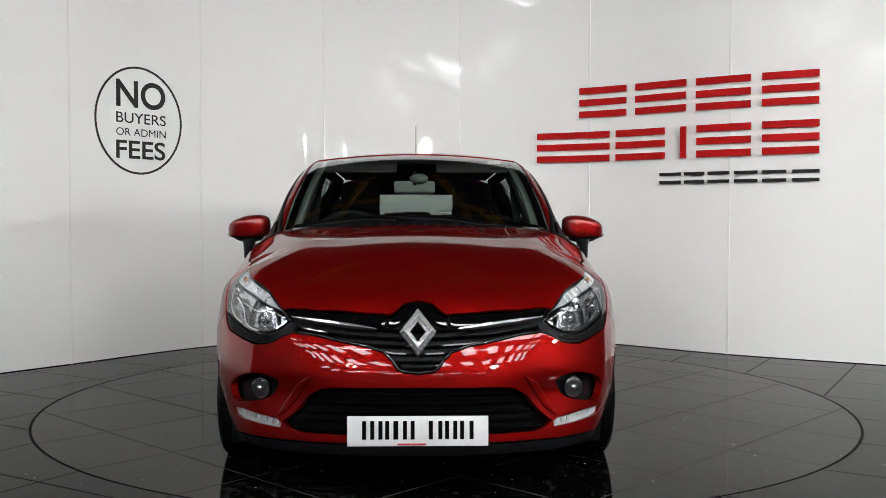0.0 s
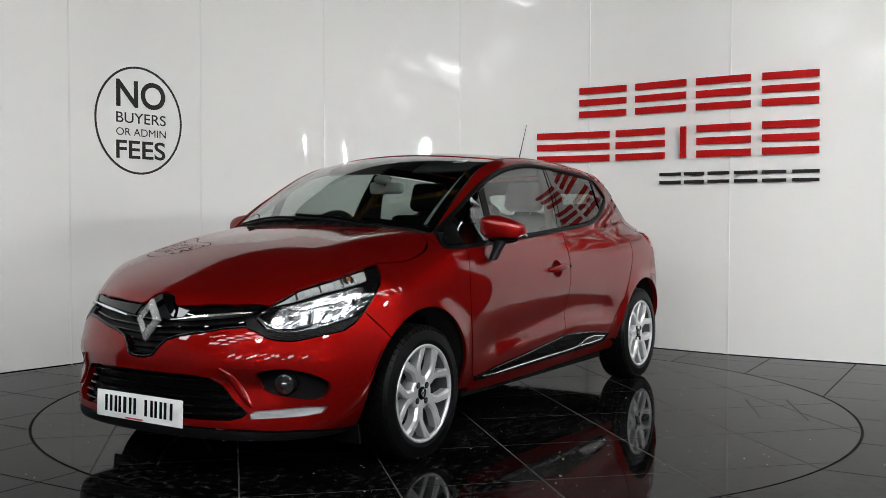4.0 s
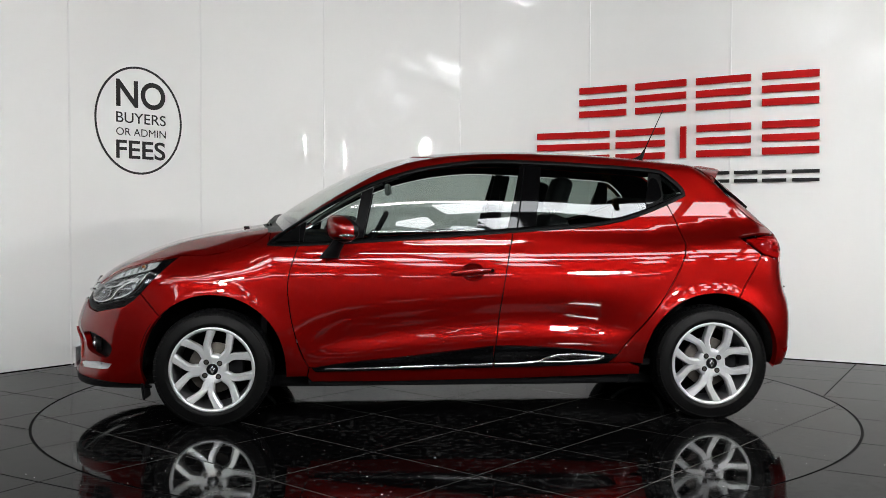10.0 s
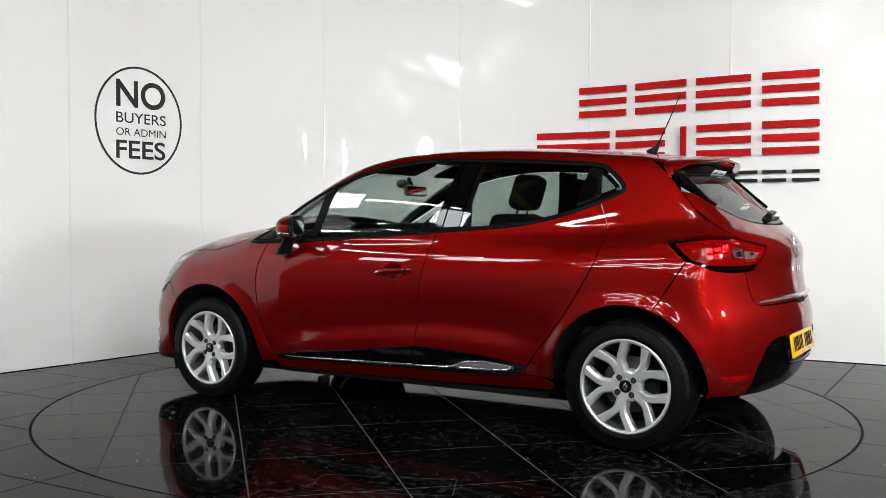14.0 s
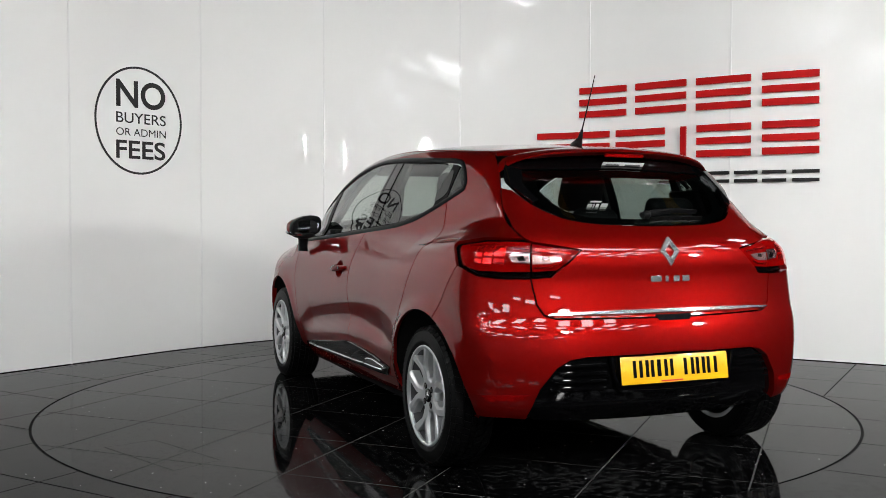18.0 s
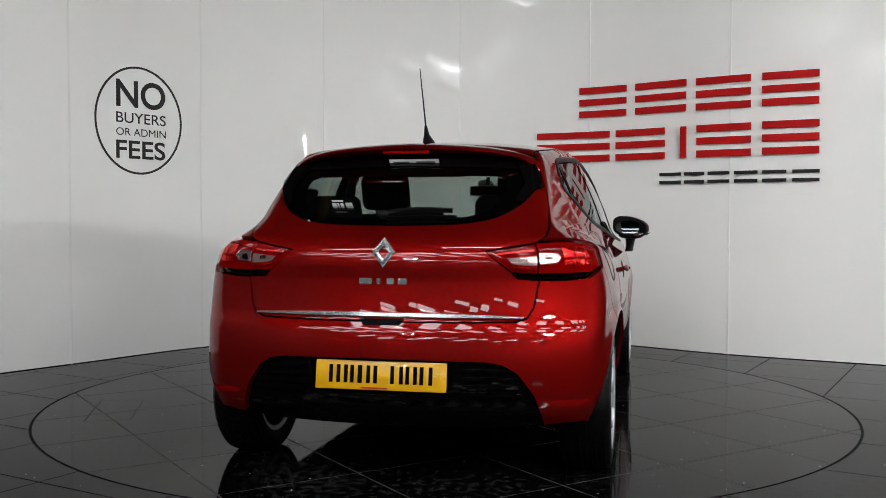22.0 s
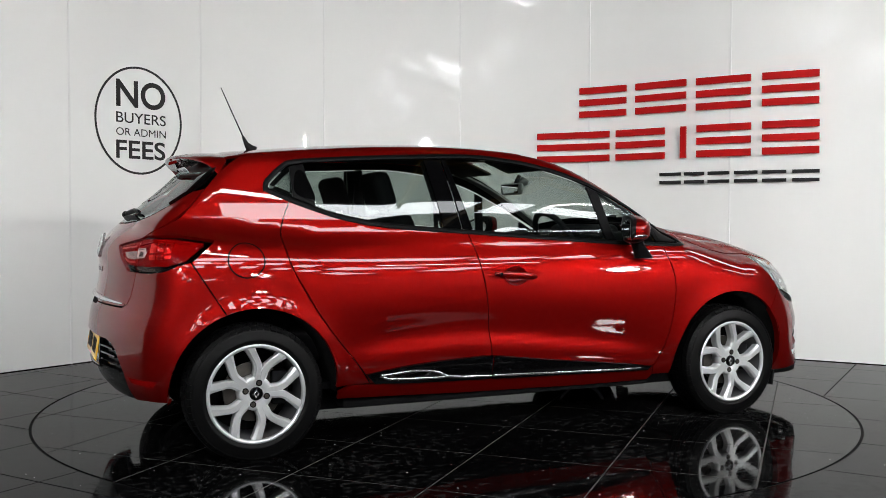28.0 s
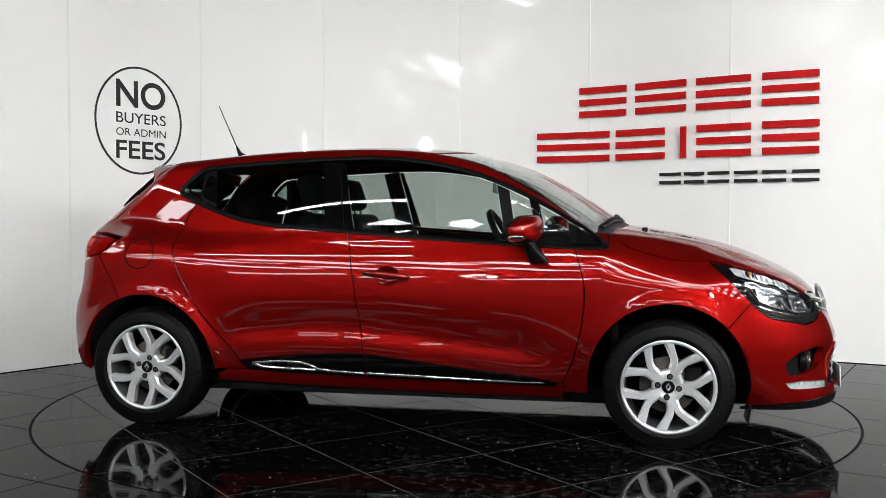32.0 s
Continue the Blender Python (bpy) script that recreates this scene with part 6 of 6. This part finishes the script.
def exterior_bits():
    plate("front_number_plate", 2.149, 0.272, -2, 0, "plate_white", "white front number plate")
    plate("rear_number_plate", -1.899, 0.452, -9, 180, "plate_yellow", "yellow rear number plate")
    diamond("front_badge", (2.087, 0, 0.630), 0.142, 0.182, 0.026, pose(0, 0, 0, 0, -15, 0), "plain chrome lozenge badge")
    diamond("rear_badge", (-1.850, 0, 0.922), 0.098, 0.124, 0.018, pose(0, 0, 0, 0, -14, 180), "plain chrome lozenge badge")
    for a, b in ((-0.094, -0.058), (-0.044, -0.014), (0.010, 0.026), (0.044, 0.096)):
        p, n = cast("B", [((a + b) / 2, 0.812)])
        part("badge_bar", box_bm(0.006, b - a, 0.024, pose(p[0][0] - 0.001, (a + b) / 2, 0.812, 0, 3, 0), 0.002, 1), "satin_chrome", car, "plain chrome model badge bar")
    # windscreen wipers
    for path in ([(1.075, -0.10), (1.035, -0.30), (1.000, -0.50), (0.985, -0.56)], [(1.060, 0.42), (1.065, 0.20), (1.065, 0.0), (1.05, -0.12)]):
        w = strip("windscreen_wiper", "T", path, car, "black_plastic", 0.014, 0.007, 0.004)
        strip("blade", "T", [(a - 0.018, b) for a, b in path], w, "rubber", 0.008, 0.010, 0.004)
    for y in (-0.28, 0.30):
        part("washer_jet", box_bm(0.03, 0.03, 0.012, pose(1.19, y, 1.012 - 0.10 * y * y), 0.004, 2), "black_plastic", car)
    # tailgate wiper
    w = strip("rear_wiper", "B", [(0.06, 1.058), (-0.02, 1.072), (-0.12, 1.080), (-0.24, 1.075)], car, "black_plastic", 0.016, 0.012, 0.012, widths=[0.026, 0.020, 0.014, 0.009])
    p, n = cast("B", [(0.035, 1.060)])
    part("pivot", ball_bm(0.018, 0.022, 0.018, Matrix.Translation(Vector(p[0]) + Vector(n[0]) * 0.014), 16, 10), "black_plastic", w)
    strip("blade", "B", [(0.02, 1.050), (-0.10, 1.056), (-0.26, 1.056)], w, "rubber", 0.008, 0.012, 0.002)
    # aerial
    base = tube_mesh("aerial", [(-1.110, 0, 1.398), (-1.130, 0, 1.414), (-1.148, 0, 1.436), (-1.166, 0, 1.474)], [0.030, 0.022, 0.012, 0.006], 14)
    ae = part("aerial", base, "black_plastic", car, "black whip aerial")
    part("whip", tube_mesh("whip", [(-1.160, 0, 1.462), (-1.218, 0, 1.588), (-1.276, 0, 1.716)], [0.0038, 0.003, 0.0022], 8), "black_plastic", ae)
    # stickers on the glass
    p, n = cast("B", [(-0.024, 1.288)])
    m = Matrix.Translation(Vector(p[0]) + Vector(n[0]) * 0.006) @ pose(0, 0, 0, 0, 46, 180)
    st = part("window_sticker", box_bm(0.002, 0.215, 0.030, m), "plate_white", car, "white dealer strip in the rear window")
    bars(st, [(-0.09, -0.02), (0.01, 0.09)], "grey_steel", m @ pose(0.0016, 0, 0), 0.008)
    p, n = cast("B", [(0.228, 1.105)])
    m = Matrix.Translation(Vector(p[0]) + Vector(n[0]) * 0.002) @ pose(0, 0, 0, 0, 46, 173)
    st = part("window_sticker", box_bm(0.002, 0.030, 0.030, m @ pose(0, 0.030, 0), 0.0005, 1), "plate_white", car, "small white oil maker's sticker as plain bars")
    bars(st, [(-0.045, -0.025), (-0.020, -0.014), (-0.008, 0.006)], "plate_white", m, 0.026)
    bars(st, [(-0.040, 0.010)], "plate_white", m @ pose(0, 0, 0.026), 0.008)
    p, n = cast("T", [(0.30, 0.43)])
    part("tax_label", box_bm(0.05, 0.07, 0.002, Matrix.Translation(Vector(p[0]) + Vector((0.02, 0, -0.013))) @ pose(0, 0, 0, 0, 18, 0)), "plate_white", car, "small white label behind the windscreen")


# ---- the cabin ----
def seat(x, y, wide, parent, name, head=True, lean=18):
    s = new(name)
    s.parent = parent
    tagged(s, "dark cloth front seat" if wide < 0.6 else "dark cloth rear bench")
    part("cushion", box_bm(0.50, wide, 0.16, pose(x + 0.22, y, 0.47, 0, -6, 0), 0.05, 4), "seat", s)
    back = pose(x - 0.02, y, 0.50, 0, -lean, 0)
    h = 0.60 if wide < 0.6 else 0.54
    part("backrest", box_bm(0.14, wide, h, back @ pose(0, 0, h / 2), 0.05, 4), "seat", s)
    for dy in (-wide / 2 + 0.035, wide / 2 - 0.035):
        part("bolster", box_bm(0.17, 0.08, h * 0.8, back @ pose(0.02, dy, h * 0.45), 0.035, 3), "seat", s)
    heads = [0] if wide < 0.6 else [-0.38, 0.38]
    for dy in heads:
        hz = h + (0.125 if wide < 0.6 else 0.075)
        part("headrest", box_bm(0.10, 0.25 if wide < 0.6 else 0.24, 0.19 if wide < 0.6 else 0.13, back @ pose(0.01, dy, hz), 0.04, 4), "seat", s)
        for q in (-0.06, 0.06):
            part("headrest_post", cyl_bm(0.006, 0.006, 0.12, back @ pose(0.01, dy + q, h + 0.02), 10), "chrome", s)
    return s


def cabin():
    seat(-0.33, 0.36, 0.50, car, "front_seat")
    seat(-0.33, -0.36, 0.50, car, "front_seat")
    seat(-1.12, 0.0, 1.22, car, "rear_seat")
    dash = part("dashboard", box_bm(0.42, 1.36, 0.26, pose(0.86, 0, 0.855), 0.08, 4), "interior", car, "black moulded dashboard")
    part("cowl", box_bm(0.26, 0.36, 0.10, pose(0.66, -0.36, 0.975), 0.045, 4), "interior", dash)
    part("screen", box_bm(0.03, 0.20, 0.13, pose(0.635, 0, 0.90, 0, -15, 0), 0.01, 2), "black_gloss", dash)
    part("centre_console", box_bm(0.9, 0.22, 0.25, pose(0.25, 0, 0.40), 0.05, 3), "interior", car)
    wheel = new("steering_wheel")
    wheel.parent = car
    wheel.matrix_basis = pose(0.485, -0.36, 0.925, 0, 62, 0)
    tagged(wheel, "black three-spoke steering wheel")
    ring = [(0.182 * math.cos(a), 0.182 * math.sin(a), 0) for a in np.linspace(0, 2 * math.pi, 41)]
    part("ring", tube_mesh("ring", ring, 0.017, 12), "interior", wheel)
    part("boss", cyl_bm(0.065, 0.05, 0.05, pose(0, 0, 0.01), 28, 0.012), "interior", wheel)
    for a in (0, 180, 270 - 180 + 0):
        part("spoke", box_bm(0.14, 0.045, 0.02, pose(0, 0, 0, 0, 0, a + 90 if a in (0, 180) else 0) @ pose(0.11, 0, 0), 0.008, 2), "interior", wheel)
    part("column", cyl_bm(0.035, 0.04, 0.22, pose(0.57, -0.36, 0.875, 0, 62, 0), 16), "interior", car)
    mir = part("rear_view_mirror", box_bm(0.035, 0.225, 0.068, pose(0.395, -0.012, 1.225, 0, 6, 0), 0.018, 3), "mirror_shell", car, "grey-backed rear-view mirror")
    part("mirror_glass", box_bm(0.004, 0.205, 0.052, pose(0.377, -0.012, 1.225, 0, 6, 0), 0.001, 1), "mirror", mir)
    part("sensor_pod", ball_bm(0.036, 0.050, 0.028, pose(0.470, 0.012, 1.268), 20, 12), "pillar_trim", mir, "grey sensor cover")
    part("mirror_stem", cyl_bm(0.010, 0.012, 0.09, pose(0.42, -0.01, 1.265, 0, 30, 0), 12), "interior", mir)
    for s in (1, -1):
        part("sun_visor", box_bm(0.17, 0.40, 0.018, pose(0.24, s * 0.31, 1.345, 0, 22, 0), 0.008, 2), "headliner", car)
        part("door_card", box_bm(1.0, 0.03, 0.50, pose(0.32, s * 0.755, 0.65), 0.012, 2), "interior", car)
        part("door_card", box_bm(0.70, 0.03, 0.46, pose(-0.60, s * 0.740, 0.68), 0.012, 2), "interior", car)
        part("seat_belt", box_bm(0.004, 0.05, 0.50, pose(-0.36, s * 0.63, 1.06, 6 * s, 0, 0), 0.001, 1), "interior", car)
        part("inner_pillar", box_bm(0.10, 0.03, 0.46, pose(-0.335, s * 0.655, 1.13, 22 * s, -10, 0), 0.012, 2), "interior", car)
        strip("screen_pillar_trim", "T", [(0.90, s * 0.605), (0.65, s * 0.580), (0.45, s * 0.556), (0.28, s * 0.536)], car, "pillar_trim", 0.052, 0.010, -0.034, label="pale inner trim of the windscreen pillar")
        part("pillar_lining", box_bm(0.24, 0.03, 0.24, pose(-1.235, s * 0.575, 1.08, 22 * s, 0, 4 * s), 0.012, 2), "interior", car)
    part("headrest", box_bm(0.09, 0.22, 0.10, pose(-1.28, 0, 1.05, 0, -18, 0), 0.035, 3), "seat", car)
    part("cabin_floor", box_bm(2.5, 1.46, 0.03, pose(-0.35, 0, 0.29)), "dark", car)
    part("bulkhead", box_bm(0.03, 1.40, 0.55, pose(1.05, 0, 0.62)), "dark", car)
    part("parcel_shelf", box_bm(0.42, 1.04, 0.03, pose(-1.45, 0, 0.955), 0.01, 2), "interior", car)
    part("boot_floor", box_bm(0.60, 1.0, 0.03, pose(-1.50, 0, 0.45)), "dark", car)


exterior_bits()
cabin()


# ---- signs on the booth wall ----
wall_len = np.concatenate([[0], np.cumsum(np.hypot(*np.diff(np.array(plan_line), axis=0).T))])


def on_wall(u, z, off):
    """The place u metres along the wall, z up, off metres in front of it."""
    p = np.array(plan_line)
    x, y = np.interp(u, wall_len, p[:, 0]), np.interp(u, wall_len, p[:, 1])
    e = 0.05
    dx, dy = np.interp(u + e, wall_len, p[:, 0]) - np.interp(u - e, wall_len, p[:, 0]), np.interp(u + e, wall_len, p[:, 1]) - np.interp(u - e, wall_len, p[:, 1])
    n = math.hypot(dx, dy)
    return (x + off * dy / n, y - off * dx / n, z)


def wall_plate(name, u0, u1, z0, z1, near, far, material, parent, shear=0.0):
    """A slab that follows the wall's curve."""
    n = max(2, int((u1 - u0) / 0.05) + 1)
    v, f = [], []
    for i in range(n):
        u = u0 + (u1 - u0) * i / (n - 1)
        for z, o in ((z0, near), (z1, near), (z1, far), (z0, far)):
            v.append(on_wall(u + shear * (z - z0), z, o))
    for i in range(n - 1):
        for c in range(4):
            e = (c + 1) % 4
            f.append((i * 4 + c, i * 4 + e, (i + 1) * 4 + e, (i + 1) * 4 + c))
    f += [(0, 1, 2, 3), (4 * n - 1, 4 * n - 2, 4 * n - 3, 4 * n - 4)]
    bm = bmesh.new()
    bm.from_mesh(mesh_of(name, v, f, False))
    bmesh.ops.recalc_face_normals(bm, faces=bm.faces)
    return part(name, bm, material, parent)


def dealer_sign():
    red = new("dealer_sign")
    red.location = on_wall(9.0, 1.85, 0.0)
    tagged(red, "raised red bars of a dealer sign on the white wall", "sign")
    made = []
    for u0, u1, base in ((8.095, 8.518, 1.912), (8.605, 9.050, 1.912), (9.136, 9.562, 1.908), (9.647, 10.053, 1.910),
                         (7.716, 8.367, 1.540), (8.428, 8.868, 1.540), (9.144, 9.566, 1.540), (9.650, 10.058, 1.543)):
        for k in range(3):
            z = base + 0.099 * k
            made.append(wall_plate("bar", u0, u1, z, z + 0.054, 0.012, 0.030, "sign_red", red))
    made.append(wall_plate("bar", 9.006, 9.054, 1.540, 1.790, 0.012, 0.030, "sign_red", red))
    black = new("dealer_sign")
    tagged(black, "small black bars of a dealer sign on the white wall", "sign")
    black.location = on_wall(9.45, 1.38, 0.0)
    made2 = []
    for u0, u1 in ((8.826, 9.010), (9.040, 9.205), (9.235, 9.405), (9.442, 9.617), (9.652, 9.827), (9.870, 10.062)):
        for z in (1.336, 1.400):
            made2.append(wall_plate("bar", u0, u1, z, z + 0.026, 0.010, 0.022, "sign_black", black))
    for root, obs in ((red, made), (black, made2)):
        for o in obs:
            o.matrix_parent_inverse = Matrix.Translation(root.location).inverted()


def words(text, u0, u1, z0, z1, parent, bold=0.0):
    """Built-in lettering stretched to a box on the wall."""
    cu = bpy.data.curves.new("words", "FONT")
    cu.body = text
    cu.offset = bold
    tmp = bpy.data.objects.new("words", cu)
    scene.collection.objects.link(tmp)
    bpy.context.view_layer.update()
    me = bpy.data.meshes.new_from_object(tmp.evaluated_get(bpy.context.evaluated_depsgraph_get()))
    bpy.data.objects.remove(tmp)
    me.name = "lettering"
    co = np.array([v.co[:] for v in me.vertices])
    lo, hi = co.min(0), co.max(0)
    flat = [on_wall(u0 + (c[0] - lo[0]) / (hi[0] - lo[0]) * (u1 - u0), z0 + (c[1] - lo[1]) / (hi[1] - lo[1]) * (z1 - z0), 0.0035) for c in co]
    me.vertices.foreach_set("co", np.array(flat).ravel())
    me.materials.clear()
    me.materials.append(M["sign_black"])
    o = part("lettering", me, "sign_black", parent)
    o.matrix_parent_inverse = Matrix.Translation(parent.location).inverted()
    return o


def fee_sign():
    s = new("wall_sign")
    s.location = on_wall(4.07, 1.80, 0.0)
    tagged(s, "round black no-fees notice printed on the white wall", "sign")
    inv = Matrix.Translation(s.location).inverted()
    v, f = [], []
    n = 96
    for i in range(n):
        a = 2 * math.pi * i / n
        for r in (0.404, 0.388):
            u, z = 4.068 + 0.97 * r * math.cos(a), 1.796 + r * 1.015 * math.sin(a)
            v += [on_wall(u, z, 0.0005), on_wall(u, z, 0.004)]
    for i in range(n):
        a, b = i * 4, ((i + 1) % n) * 4
        f += [(a + 1, b + 1, b + 3, a + 3), (a, b, b + 1, a + 1), (a + 3, b + 3, b + 2, a + 2)]
    bm = bmesh.new()
    bm.from_mesh(mesh_of("ring", v, f, False))
    bmesh.ops.recalc_face_normals(bm, faces=bm.faces)
    part("ring", bm, "sign_black", s).matrix_parent_inverse = inv
    words("NO", 3.862, 4.309, 1.890, 2.098, s, 0.020)
    words("BUYERS", 3.861, 4.312, 1.772, 1.852, s, 0.006)
    words("OR ADMIN", 3.860, 4.312, 1.677, 1.734, s, 0.0)
    words("FEES", 3.858, 4.306, 1.503, 1.643, s, 0.016)


dealer_sign()
fee_sign()
hall()
build_tiles()
motions()
